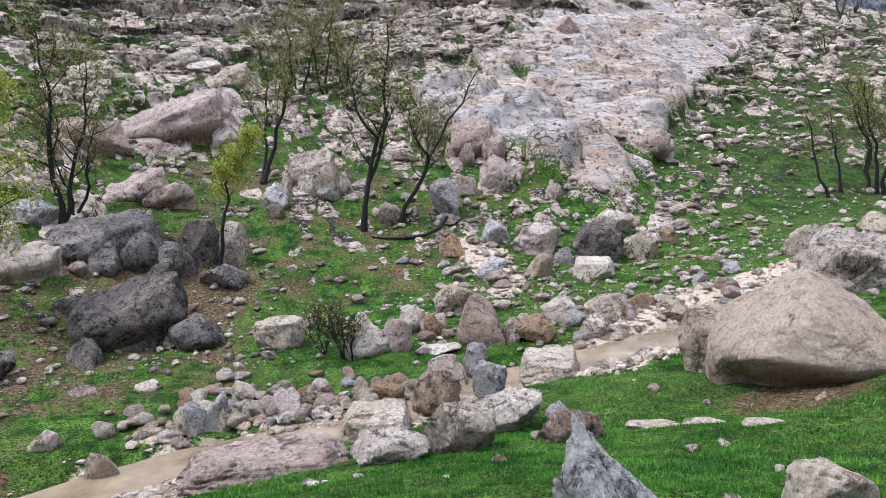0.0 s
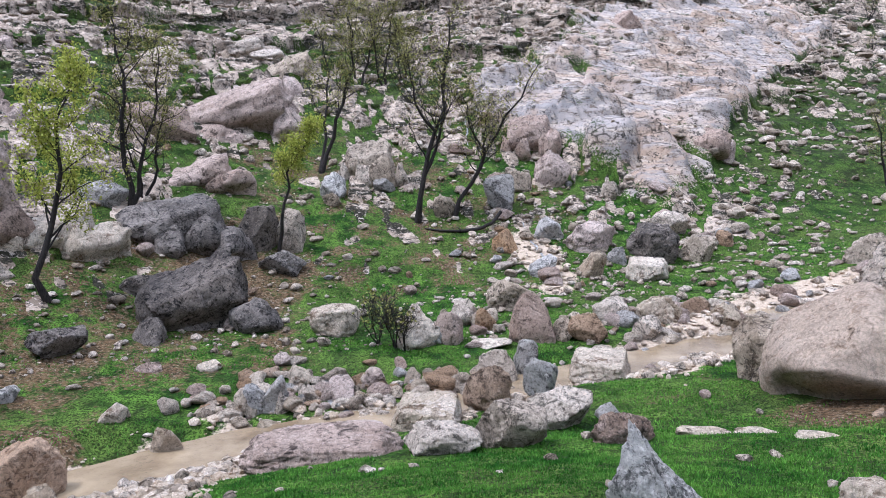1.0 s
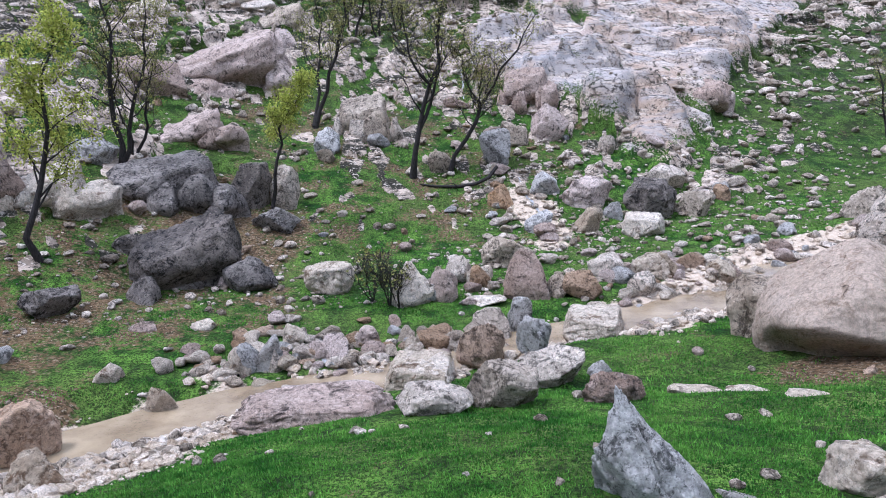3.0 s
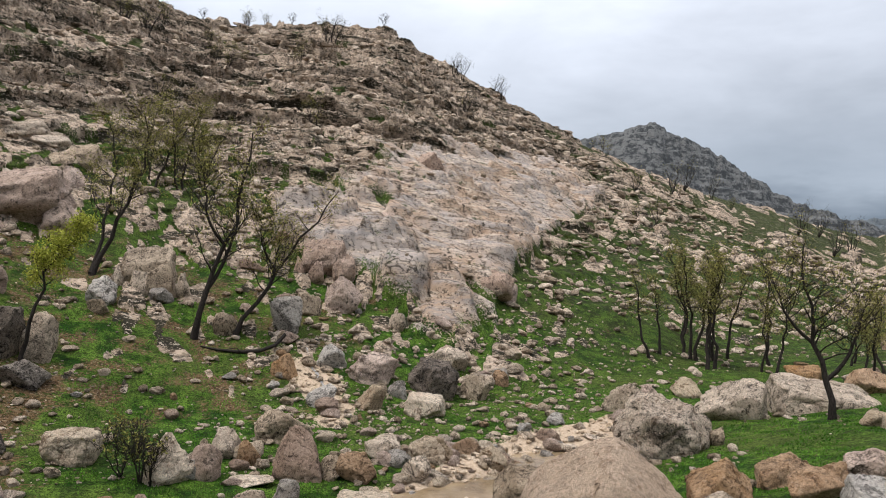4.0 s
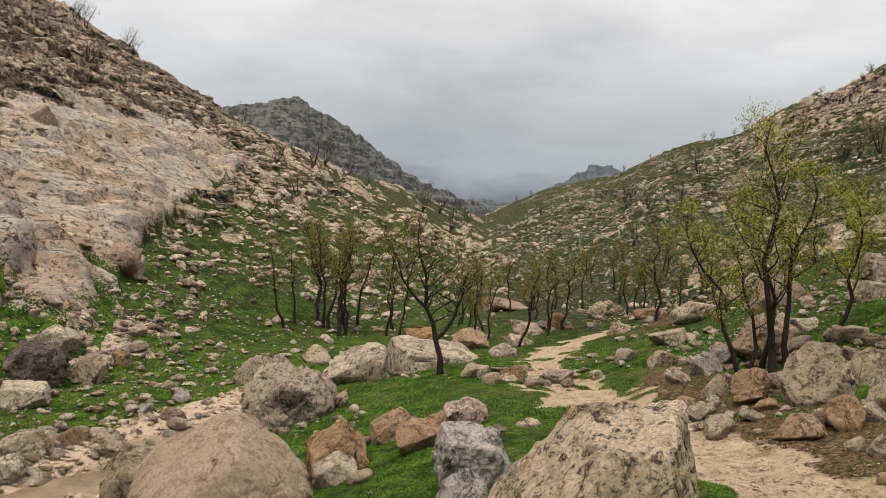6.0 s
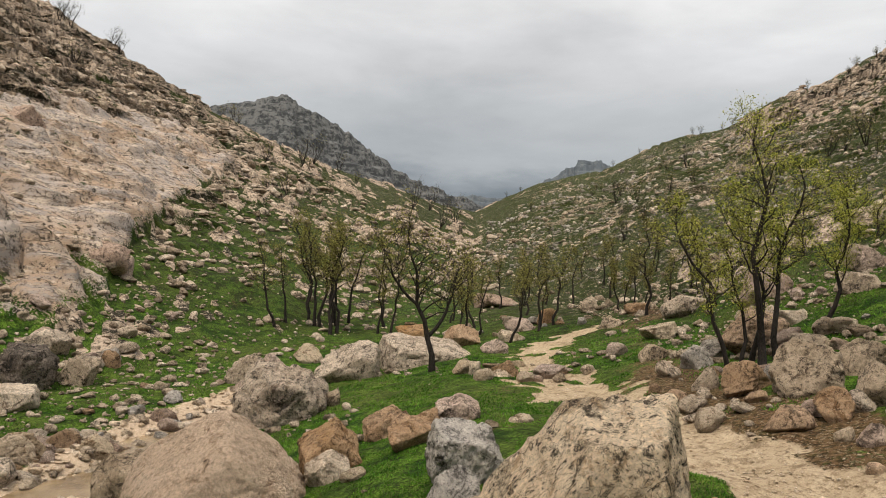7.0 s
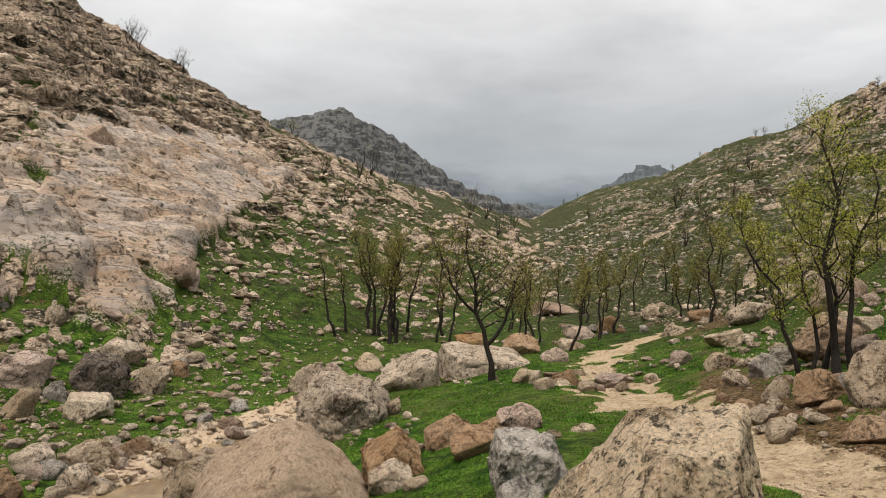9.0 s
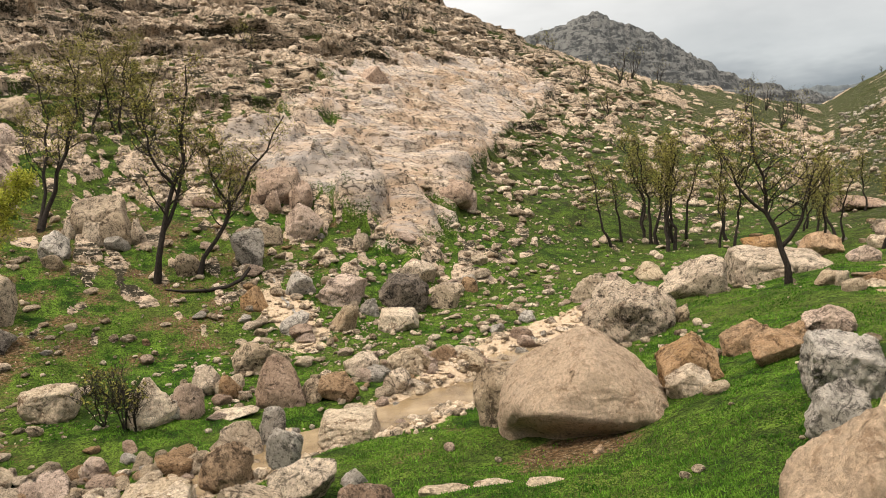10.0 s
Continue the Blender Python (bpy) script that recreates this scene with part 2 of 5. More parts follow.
def bed_share(x, y, z, thick=2.7, seed=13):
    """Where a point lies between one bed of rock and the next, 0..1. Beds dip to the west and break at upright joints."""
    bed = (z - 0.17 * np.clip(x, -45, 0) + 0.05 * np.clip(x, 10, 40)) / thick + 0.9 / thick * flat_noise(x, y, 16.0, seed, 3)
    along = (x + 0.35 * y + 1.2 * flat_noise(x, y, 2.5, seed + 1, 2)) / (1.5 * thick)
    bed = bed + 0.3 * chance(np.floor(along), np.floor(bed), seed)
    return bed - np.floor(bed)


def bedding(x, y, z, s, az, slab):
    """How far the hillside is stepped in beds: share in the thick and the thin beds, and their strength."""
    west = np.maximum(smooth(0.07, 0.2, s) * smooth(30, 20, az), 0.5 * smooth(0.01, 0.05, s) * smooth(-9, -16, az))
    west = np.maximum(west, 0.6 * smooth(0.5, 0.7, s) * smooth(38, 28, az))
    east = np.maximum(smooth(61, 65, az) * smooth(0.5, 0.58, s) * smooth(0.92, 0.84, s), 0.5 * smooth(45, 48, az) * smooth(0.1, 0.3, s))
    rocky = np.where(az < 44, west, east) * (1 - 0.92 * slab) * (1 - smooth(0.985, 1.03, s))
    thick, thin = bed_share(x, y, z, 2.7, 13), bed_share(x, y, z, 0.82, 43)
    rocky = rocky * (0.3 + 0.7 * smooth(28, 62, np.hypot(x, y)))
    return thick, thin, rocky * smooth(-0.55, 0.0, flat_noise(x, y, 8.0, 20, 3)), rocky * smooth(-0.45, 0.05, flat_noise(x, y, 4.0, 22, 3))


def relief(x, y, lean=False):
    """The ground's height with broken beds of rock, hummocks and the carved stream bed; with lean also how far lips hang out."""
    x, y = np.asarray(x, float), np.asarray(y, float)
    track, gravel, rock, slab, block, bit, (thick, thin, big, small), s, r, az, z = covers(x, y, True)
    hill = smooth(0, 0.06, s) * (1 - smooth(1.0, 1.1, s))
    span = np.clip(r, 10, 120)
    z = z + 0.07 * flat_noise(x, y, 1.4, 11, 3) * smooth(2, 5, r) + hill * 0.4 * flat_noise(x, y, 5.0, 12, 3)
    z = z + big * 0.85 * (smooth(0.0, 0.06, thick) - thick) + small * 0.42 * (smooth(0.0, 0.13, thin) - thin)
    z = z + small * 0.22 * flat_noise(x, y, 0.8, 24, 3)
    z = z + hill * (1 - 0.6 * slab) * (1 - 0.75 * small) * span * (0.0105 * block + 0.0055 * bit)
    # the bare slab: a low bulge, furrowed down its dip, with broken steps across it
    u, v = x * 0.83 + y * 0.56, y * 0.83 - x * 0.56
    furrow = flat_noise(u / 3.4, v, 1.6, 15, 4)
    step = (v + 1.6 * flat_noise(x, y, 6.0, 25, 3)) / 4.2
    tread = step - np.floor(step)
    plate = cells(u / 3.2 + 0.3 * furrow, v / 1.5 + 0.3 * furrow, 5)
    z = z + slab * (0.55 + 0.24 * furrow + 0.16 * flat_noise(x, y, 1.3, 16, 4) + 0.8 * (smooth(0.0, 0.1, tread) - tread) * smooth(-0.2, 0.3, flat_noise(x, y, 7.0, 26, 2)) + 0.5 * (plate[2] > 0.72) * smooth(0.0, 0.1, plate[1]))
    d, _ = off_line(x, y, STREAM)
    pool = smooth(-20, -30, az)
    z = z - (0.22 + 0.1 * pool) * smooth(1.1 + 0.5 * pool, 0.2 + 0.4 * pool, d + 0.55 * flat_noise(x, y, 0.9, 17, 3)) * smooth(30, 20, az)
    z = z - 0.06 * track * (1 + 0.6 * flat_noise(x, y, 0.5, 19, 3)) + 0.05 * gravel * flat_noise(x, y, 0.35, 18, 2)
    if lean:
        lip = big * (0.9 * smooth(0.02, 0.08, thick) * smooth(0.4, 0.08, thick) - 0.2 * smooth(0.86, 0.97, thick))
        lip = lip + small * (0.5 * smooth(0.03, 0.14, thin) * smooth(0.6, 0.14, thin) - 0.2 * smooth(0.8, 0.95, thin))
        return z, lip, (track, gravel, rock * (1 - slab), slab)
    return z


def mesh_from(name, verts, faces, materials=(), smooth_faces=True):
    """A mesh from numpy arrays of corners and of faces with 3 or 4 corners each."""
    me = bpy.data.meshes.new(name)
    verts, faces = np.asarray(verts, np.float32), np.asarray(faces, np.int32)
    k = faces.shape[1]
    me.vertices.add(len(verts))
    me.vertices.foreach_set("co", verts.ravel())
    me.loops.add(faces.size)
    me.loops.foreach_set("vertex_index", faces.ravel())
    me.polygons.add(len(faces))
    me.polygons.foreach_set("loop_start", np.arange(0, faces.size, k, dtype=np.int32))
    me.update(calc_edges=True)
    me.polygons.foreach_set("use_smooth", np.full(len(faces), smooth_faces))
    for m in materials:
        me.materials.append(m)
    me.update()
    return me


# ---- materials ----
def rock_material(name, base, dark, light, stain, bump=1.0, per_island=False, size=1.0, lichen=0.5, spread=0.2, salt=1.0):
    m, t, bsdf = material(name)
    where = t.node("ShaderNodeTexCoord").outputs["Object"]
    if per_island:
        pick = t.node("ShaderNodeNewGeometry").outputs["Random Per Island"]
    else:
        pick = t.node("ShaderNodeObjectInfo").outputs["Random"]
    where = t.node("ShaderNodeVectorMath", {0: where, 1: t.node("ShaderNodeCombineXYZ", {"X": t.math("MULTIPLY", pick, 37.0), "Y": t.math("MULTIPLY", pick, 11.0)}).outputs[0]}, operation="ADD").outputs[0]
    broad = t.noise(where, 1.3 / size, 5, 0.62, 0.3)
    patch = t.noise(where, 4.5 / size, 6, 0.7, 0.6)
    grain = t.noise(where, 26 / size, 5, 0.75)
    pit = t.noise(where, 60 / size, 3, 0.7)
    colour = t.mix(t.band(broad, 0.32, 0.68), base, light)
    colour = t.mix(t.band(patch, 0.53, 0.62), colour, stain)
    crust = t.noise(where, 5.0 / size, 10, 0.82, 1.2)
    speck = t.noise(where, 22.0 / size, 8, 0.8, 0.8)
    colour = t.mix(t.band(t.noise(where, 9.0 / size, 8, 0.8, 0.6), 0.54, 0.57, 0, 0.75), colour, light)
    colour = t.mix(t.math("MULTIPLY", t.band(crust, 0.53, 0.55, 0, lichen), t.band(speck, 0.44, 0.49, 0.25, 1.0)), colour, dark)
    colour = t.mix(t.band(speck, 0.565, 0.60, 0, lichen), colour, dark)
    crack = t.node("ShaderNodeTexVoronoi", {"Vector": t.node("ShaderNodeVectorMath", {0: where, 1: t.node("ShaderNodeTexNoise", {"Vector": where, "Scale": 3.0 / size}).outputs["Color"]}, operation="ADD").outputs[0], "Scale": 1.2 / size}, feature="DISTANCE_TO_EDGE").outputs["Distance"]
    seam = t.math("MULTIPLY", t.band(crack, 0.0, 0.022, 1, 0), t.band(patch, 0.5, 0.62))
    colour = t.mix(t.math("MULTIPLY", seam, 0.85), colour, dark)
    weather = t.noise(where, 0.9 / size, 7, 0.72, 0.8)
    colour = t.mix(t.math("MULTIPLY", t.band(weather, 0.55, 0.61, 0, 0.75 * lichen), t.band(grain, 0.4, 0.56, 1.0, 0.35)), colour, stain if lichen < 0.4 else dark)
    joint = t.node("ShaderNodeTexVoronoi", {"Vector": t.node("ShaderNodeVectorMath", {0: where, 1: t.node("ShaderNodeTexNoise", {"Vector": where, "Scale": 1.4 / size, "Detail": 6.0}).outputs["Color"]}, operation="ADD").outputs[0], "Scale": 0.62 / size}, feature="DISTANCE_TO_EDGE").outputs["Distance"]
    split = t.math("MULTIPLY", t.band(joint, 0.0, 0.01, 1, 0), t.band(broad, 0.5, 0.58))
    colour = t.mix(t.math("MULTIPLY", split, 0.0 if lichen < 0.4 else 0.7), colour, dark)
    colour = t.hue(colour, t.math("MULTIPLY", t.band(grain, 0.3, 0.7, 1 - 0.38 * salt, 1 + 0.34 * salt), t.band(pick, 0, 1, 1 - spread, 1 + 0.7 * spread)), t.band(pick, 0, 1, 1.22, 0.92))
    rise = t.math("SUBTRACT", t.math("ADD", patch, t.math("MULTIPLY", crust, -0.7)), t.math("ADD", t.math("MULTIPLY", seam, 0.3), t.math("MULTIPLY", split, 0.4)))
    grit = t.math("SUBTRACT", t.math("ADD", grain, t.math("MULTIPLY", pit, 0.35)), t.math("MULTIPLY", speck, 0.8))
    plug(t, bsdf, color=colour, rough=t.band(grain, 0.3, 0.7, 0.7, 0.95), normal=t.bump(grit, 0.9 * bump, 0.04 * size, t.bump(rise, 0.9 * bump, 0.12 * size)), spec=0.06)
    return m


TONES = {
    "grey_tan": rock_material("grey_tan_limestone", (0.399, 0.318, 0.239), (0.0179, 0.0157, 0.0132), (0.713, 0.592, 0.466), (0.17, 0.132, 0.0994), lichen=0.68),
    "dome": rock_material("smooth_tan_limestone", (0.58, 0.445, 0.33), (0.06, 0.043, 0.03), (0.68, 0.54, 0.42), (0.42, 0.305, 0.218), lichen=0.3, bump=1.3, salt=0.9),
    "pale": rock_material("pale_limestone", (0.475, 0.375, 0.275), (0.034, 0.0263, 0.0204), (0.736, 0.621, 0.483), (0.246, 0.174, 0.119), lichen=0.42),
    "rosy": rock_material("rosy_limestone", (0.397, 0.291, 0.227), (0.0271, 0.0213, 0.0182), (0.643, 0.506, 0.419), (0.177, 0.134, 0.108), lichen=0.55),
    "orange": rock_material("rusty_limestone", (0.42, 0.265, 0.15), (0.034, 0.023, 0.0165), (0.54, 0.385, 0.26), (0.24, 0.145, 0.082), lichen=0.55),
    "brown": rock_material("brown_limestone", (0.318, 0.213, 0.133), (0.0217, 0.0152, 0.0112), (0.532, 0.381, 0.262), (0.13, 0.0892, 0.0597), lichen=0.6),
    "grey": rock_material("grey_lichened_limestone", (0.40, 0.36, 0.318), (0.028, 0.026, 0.024), (0.60, 0.55, 0.49), (0.2, 0.183, 0.163), lichen=0.7),
    # wet rock; the left slope's shade is in this dark base too
    "dark": rock_material("wet_shaded_limestone", (0.112, 0.0955, 0.0828), (0.00765, 0.00752, 0.00739), (0.385, 0.327, 0.272), (0.0347, 0.0328, 0.0324), lichen=0.8),
    "crag": rock_material("craggy_limestone", (0.50, 0.39, 0.29), (0.018, 0.0155, 0.013), (0.68, 0.56, 0.44), (0.28, 0.2, 0.142), bump=1.5, lichen=0.85),
    # wet patchy rock, base darkened further to hold the outcrops' shade
    "damp_shaded": rock_material("damp_shaded_limestone", (0.125, 0.108, 0.095), (0.01, 0.0095, 0.009), (0.46, 0.39, 0.33), (0.045, 0.042, 0.041), bump=1.3, lichen=0.75),
    "pitted": rock_material("pitted_limestone", (0.60, 0.45, 0.29), (0.03, 0.023, 0.016), (0.74, 0.60, 0.43), (0.44, 0.30, 0.175), bump=1.7, lichen=0.92, salt=1.0, size=0.7),
}
scree_rock = rock_material("scree_limestone", (0.37, 0.29, 0.212), (0.022, 0.0187, 0.015), (0.64, 0.535, 0.425), (0.2, 0.15, 0.107), per_island=True, size=0.8, lichen=0.7, spread=0.5)
ledge_rock = rock_material("ledge_limestone", (0.31, 0.24, 0.18), (0.018, 0.0155, 0.0125), (0.52, 0.42, 0.325), (0.16, 0.12, 0.087), per_island=True, size=1.2, lichen=0.85, spread=0.45)
pebble_rock = rock_material("washed_pebbles", (0.56, 0.435, 0.315), (0.1, 0.078, 0.06), (0.68, 0.57, 0.445), (0.37, 0.265, 0.175), per_island=True, size=0.4, lichen=0.35)
# limestone greyed in its colours for the haze over the east slope
hazed_slope_rock = rock_material("far_hazed_limestone", (0.32, 0.285, 0.24), (0.022, 0.02, 0.017), (0.50, 0.455, 0.395), (0.17, 0.148, 0.12), per_island=True, size=1.2, lichen=0.7, spread=0.45)

# ground: grass, soil, gravel, bare rock, laid by the cover layers
ground_mat, t, bsdf = material("hillside_ground")
where = t.node("ShaderNodeTexCoord").outputs["Object"]
layers = t.node("ShaderNodeAttribute", name="cover").outputs
split = t.node("ShaderNodeSeparateColor", {"Color": layers["Color"]}).outputs
broad, mid, fine = t.noise(where, 0.35, 4, 0.6), t.noise(where, 2.2, 5, 0.65, 0.3), t.noise(where, 14, 5, 0.7)
blade = t.noise(where, 75, 3, 0.7)
grass = t.mix(t.band(mid, 0.42, 0.58), (0.02, 0.06, 0.007), (0.12, 0.215, 0.027))
grass = t.mix(t.band(broad, 0.42, 0.62, 0, 0.6), grass, (0.13, 0.155, 0.036))
axes = t.node("ShaderNodeSeparateXYZ", {"Vector": where}).outputs
high = t.math("ADD", axes["Z"], t.math("MULTIPLY", t.band(t.math("SUBTRACT", axes["X"], axes["Y"]), -3, 6), t.band(axes["X"], 16, 24, 0, 18)))
dry = t.mix(t.band(fine, 0.35, 0.65), (0.018, 0.022, 0.007), (0.07, 0.075, 0.024))
high = t.math("ADD", high, t.math("MULTIPLY", t.band(t.math("SUBTRACT", axes["X"], t.math("MULTIPLY", axes["Y"], 0.3)), -2, 5, 0, 6), t.band(axes["Y"], 17, 27)))
grass = t.mix(t.math("MULTIPLY", t.band(high, 0.0, 18.0, 0.05, 0.95), t.band(mid, 0.3, 0.55, 0.45, 1.0)), grass, dry)
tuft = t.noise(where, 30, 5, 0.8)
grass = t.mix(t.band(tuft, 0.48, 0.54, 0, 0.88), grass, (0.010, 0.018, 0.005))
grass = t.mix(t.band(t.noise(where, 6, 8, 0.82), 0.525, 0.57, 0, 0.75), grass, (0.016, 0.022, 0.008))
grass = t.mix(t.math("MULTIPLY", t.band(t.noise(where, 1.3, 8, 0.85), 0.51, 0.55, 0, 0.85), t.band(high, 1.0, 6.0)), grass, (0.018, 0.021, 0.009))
grass = t.mix(t.math("MULTIPLY", t.band(t.noise(where, 2.4, 8, 0.85), 0.55, 0.58, 0, 0.8), t.band(high, 6.0, 20.0)), grass, (0.22, 0.18, 0.135))
grass = t.hue(grass, t.band(blade, 0.2, 0.8, 0.6, 1.4))
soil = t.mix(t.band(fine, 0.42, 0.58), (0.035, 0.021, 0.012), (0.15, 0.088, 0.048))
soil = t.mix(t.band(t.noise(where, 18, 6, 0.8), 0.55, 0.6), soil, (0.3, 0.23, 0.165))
track_col = t.mix(t.band(mid, 0.3, 0.7), (0.35, 0.265, 0.17), (0.53, 0.425, 0.295))
track_col = t.mix(t.band(t.noise(where, 3.5, 6, 0.78, 0.6), 0.54, 0.62, 0, 0.7), track_col, (0.15, 0.105, 0.065))
track_col = t.hue(t.mix(t.band(fine, 0.5, 0.62, 0, 0.75), track_col, (0.20, 0.14, 0.085)), t.band(blade, 0.2, 0.8, 0.8, 1.18))
gravel_col = t.hue(t.mix(t.band(fine, 0.3, 0.7), (0.42, 0.315, 0.215), (0.62, 0.495, 0.37)), t.band(blade, 0.2, 0.8, 0.65, 1.25))
rock_col = t.mix(t.band(t.noise(where, 1.7, 6, 0.7, 0.5), 0.44, 0.56), (0.23, 0.176, 0.13), (0.48, 0.378, 0.285))
# dark streaks and specks: joints and lichen, plus crevice shade put into the colour
rock_col = t.mix(t.band(t.noise(where, 1.1, 8, 0.8, 0.9), 0.52, 0.55, 0, 0.6), rock_col, (0.13, 0.105, 0.083))
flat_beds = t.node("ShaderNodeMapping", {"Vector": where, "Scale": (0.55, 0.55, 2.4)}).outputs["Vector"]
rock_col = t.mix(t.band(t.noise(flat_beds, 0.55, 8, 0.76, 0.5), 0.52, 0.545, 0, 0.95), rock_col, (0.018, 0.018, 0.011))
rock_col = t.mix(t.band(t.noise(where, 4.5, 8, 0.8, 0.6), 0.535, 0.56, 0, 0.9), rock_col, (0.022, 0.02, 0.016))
rock_col = t.mix(t.band(t.noise(where, 6.5, 6, 0.8, 0.6), 0.56, 0.60, 0, 0.7), rock_col, (0.62, 0.52, 0.42))
lay = t.node("ShaderNodeMapping", {"Vector": where, "Rotation": (0.0, 0.0, radians(-34)), "Scale": (0.28, 1.0, 1.6)}).outputs["Vector"]
tone = t.noise(where, 0.3, 6, 0.65, 0.6)
slab_col = t.mix(t.band(tone, 0.42, 0.58), (0.36, 0.262, 0.188), (0.345, 0.297, 0.262))
slab_col = t.mix(t.band(t.noise(lay, 0.9, 6, 0.72, 0.4), 0.5, 0.6, 0, 0.75), slab_col, (0.246, 0.226, 0.215))
slab_col = t.mix(t.band(t.noise(lay, 1.5, 7, 0.75, 0.3), 0.53, 0.59, 0, 0.8), slab_col, (0.508, 0.418, 0.328))
slab_col = t.mix(t.band(t.noise(lay, 2.6, 8, 0.8, 0.3), 0.545, 0.575, 0, 0.85), slab_col, (0.131, 0.0968, 0.0697))
slab_col = t.mix(t.band(t.noise(where, 2.3, 8, 0.8, 0.2), 0.565, 0.59, 0, 0.9), slab_col, (0.0287, 0.0246, 0.0197))
slab_col = t.mix(t.band(t.noise(where, 0.8, 8, 0.8, 0.1), 0.60, 0.62, 0, 0.9), slab_col, (0.023, 0.041, 0.01))
rift = t.node("ShaderNodeTexVoronoi", {"Vector": t.node("ShaderNodeVectorMath", {0: lay, 1: t.node("ShaderNodeTexNoise", {"Vector": where, "Scale": 0.6, "Detail": 7.0}).outputs["Color"]}, operation="ADD").outputs[0], "Scale": 0.7}, feature="DISTANCE_TO_EDGE").outputs["Distance"]
slab_col = t.mix(t.math("MULTIPLY", t.band(rift, 0.0, 0.03, 0.95, 0), t.band(t.noise(where, 0.5, 3), 0.5, 0.6)), slab_col, (0.022, 0.019, 0.014))
slab_col = t.mix(t.band(t.noise(where, 5.0, 6, 0.8, 0.2), 0.55, 0.585, 0, 0.75), slab_col, (0.05, 0.041, 0.032))
slab_col = t.hue(slab_col, t.band(blade, 0.25, 0.75, 0.85, 1.32))
ragged = t.math("MULTIPLY", t.math("SUBTRACT", fine, 0.5), 0.9)
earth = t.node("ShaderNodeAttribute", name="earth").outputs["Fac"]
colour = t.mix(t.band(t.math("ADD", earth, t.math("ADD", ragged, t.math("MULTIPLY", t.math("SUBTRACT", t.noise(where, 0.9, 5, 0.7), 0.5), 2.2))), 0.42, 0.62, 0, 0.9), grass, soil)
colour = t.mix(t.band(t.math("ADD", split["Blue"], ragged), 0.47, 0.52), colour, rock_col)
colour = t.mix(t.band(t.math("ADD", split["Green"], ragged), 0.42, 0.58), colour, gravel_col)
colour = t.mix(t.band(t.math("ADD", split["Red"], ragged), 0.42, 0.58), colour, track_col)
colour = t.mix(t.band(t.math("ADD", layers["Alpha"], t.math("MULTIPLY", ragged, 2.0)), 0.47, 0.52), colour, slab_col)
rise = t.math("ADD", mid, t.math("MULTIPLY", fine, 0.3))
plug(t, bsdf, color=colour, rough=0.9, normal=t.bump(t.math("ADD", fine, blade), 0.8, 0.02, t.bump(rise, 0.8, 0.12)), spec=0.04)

bark, t, bsdf = material("dark_bark")
where = t.node("ShaderNodeTexCoord").outputs["Object"]
ridges = t.noise(t.node("ShaderNodeMapping", {"Vector": where, "Scale": (1, 1, 0.2)}).outputs["Vector"], 45, 4, 0.7)
plug(t, bsdf, color=t.mix(t.band(ridges, 0.35, 0.65), (0.010, 0.008, 0.007), (0.036, 0.029, 0.024)), rough=0.9, normal=t.bump(ridges, 0.7, 0.02), spec=0.2)


def leaf_material(name, a, b, patchy=False):
    m, t, bsdf = material(name)
    pick = t.node("ShaderNodeNewGeometry").outputs["Random Per Island"]
    if patchy:
        where = t.node("ShaderNodeTexCoord").outputs["Object"]
        pick = t.math("ADD", t.math("MULTIPLY", pick, 0.45), t.band(t.math("ADD", t.math("MULTIPLY", t.noise(where, 0.9, 3), 0.5), t.math("MULTIPLY", t.noise(where, 4.0, 3), 0.5)), 0.38, 0.62, -0.35, 0.75))
    chance = t.math("FRACT", t.math("MULTIPLY", t.node("ShaderNodeNewGeometry").outputs["Random Per Island"], 13.7))
    colour = t.hue(t.mix(pick, a, b), t.band(t.math("POWER", chance, 1.5), 0, 1, 0.55 if patchy else 0.6, 1.35 if patchy else 1.3))
    plug(t, bsdf, color=colour, rough=0.75, spec=0.08)
    see = t.node("ShaderNodeBsdfTranslucent", {"Color": colour})
    both = t.node("ShaderNodeMixShader", {0: 0.25, 1: bsdf.outputs[0], 2: see.outputs[0]})
    out = next(n for n in m.node_tree.nodes if n.type == "OUTPUT_MATERIAL")
    m.node_tree.links.new(both.outputs[0], out.inputs["Surface"])
    return m


spring_leaf = leaf_material("spring_leaf", (0.26, 0.30, 0.035), (0.48, 0.47, 0.09))
bud_leaf = leaf_material("olive_leaf", (0.17, 0.165, 0.035), (0.32, 0.29, 0.09))
grass_blade = leaf_material("grass_blade", (0.03, 0.105, 0.011), (0.165, 0.335, 0.042), patchy=True)

water_mat, t, bsdf = material("muddy_water")
where = t.node("ShaderNodeTexCoord").outputs["Object"]
rip = t.noise(where, 15, 4, 0.6, 1.2)
plug(t, bsdf, color=t.mix(t.band(t.noise(where, 1.1, 4, 0.6), 0.35, 0.65), (0.13, 0.088, 0.047), (0.29, 0.215, 0.13)), rough=0.08, normal=t.bump(rip, 0.22, 0.03), spec=0.5)
foam_mat, t, bsdf = material("white_water")
where = t.node("ShaderNodeTexCoord").outputs["Object"]
froth = t.noise(where, 22, 5, 0.7, 0.5)
plug(t, bsdf, color=t.mix(t.band(froth, 0.38, 0.62), (0.13, 0.105, 0.08), (0.40, 0.40, 0.39)), rough=0.3, normal=t.bump(froth, 0.8, 0.05), spec=0.5)


def part(name, me, parent, label=""):
    """One mesh object under a thing or a part."""
    ob = new(name, me)
    ob.parent = parent
    if label:
        ob["label"] = label
    return ob


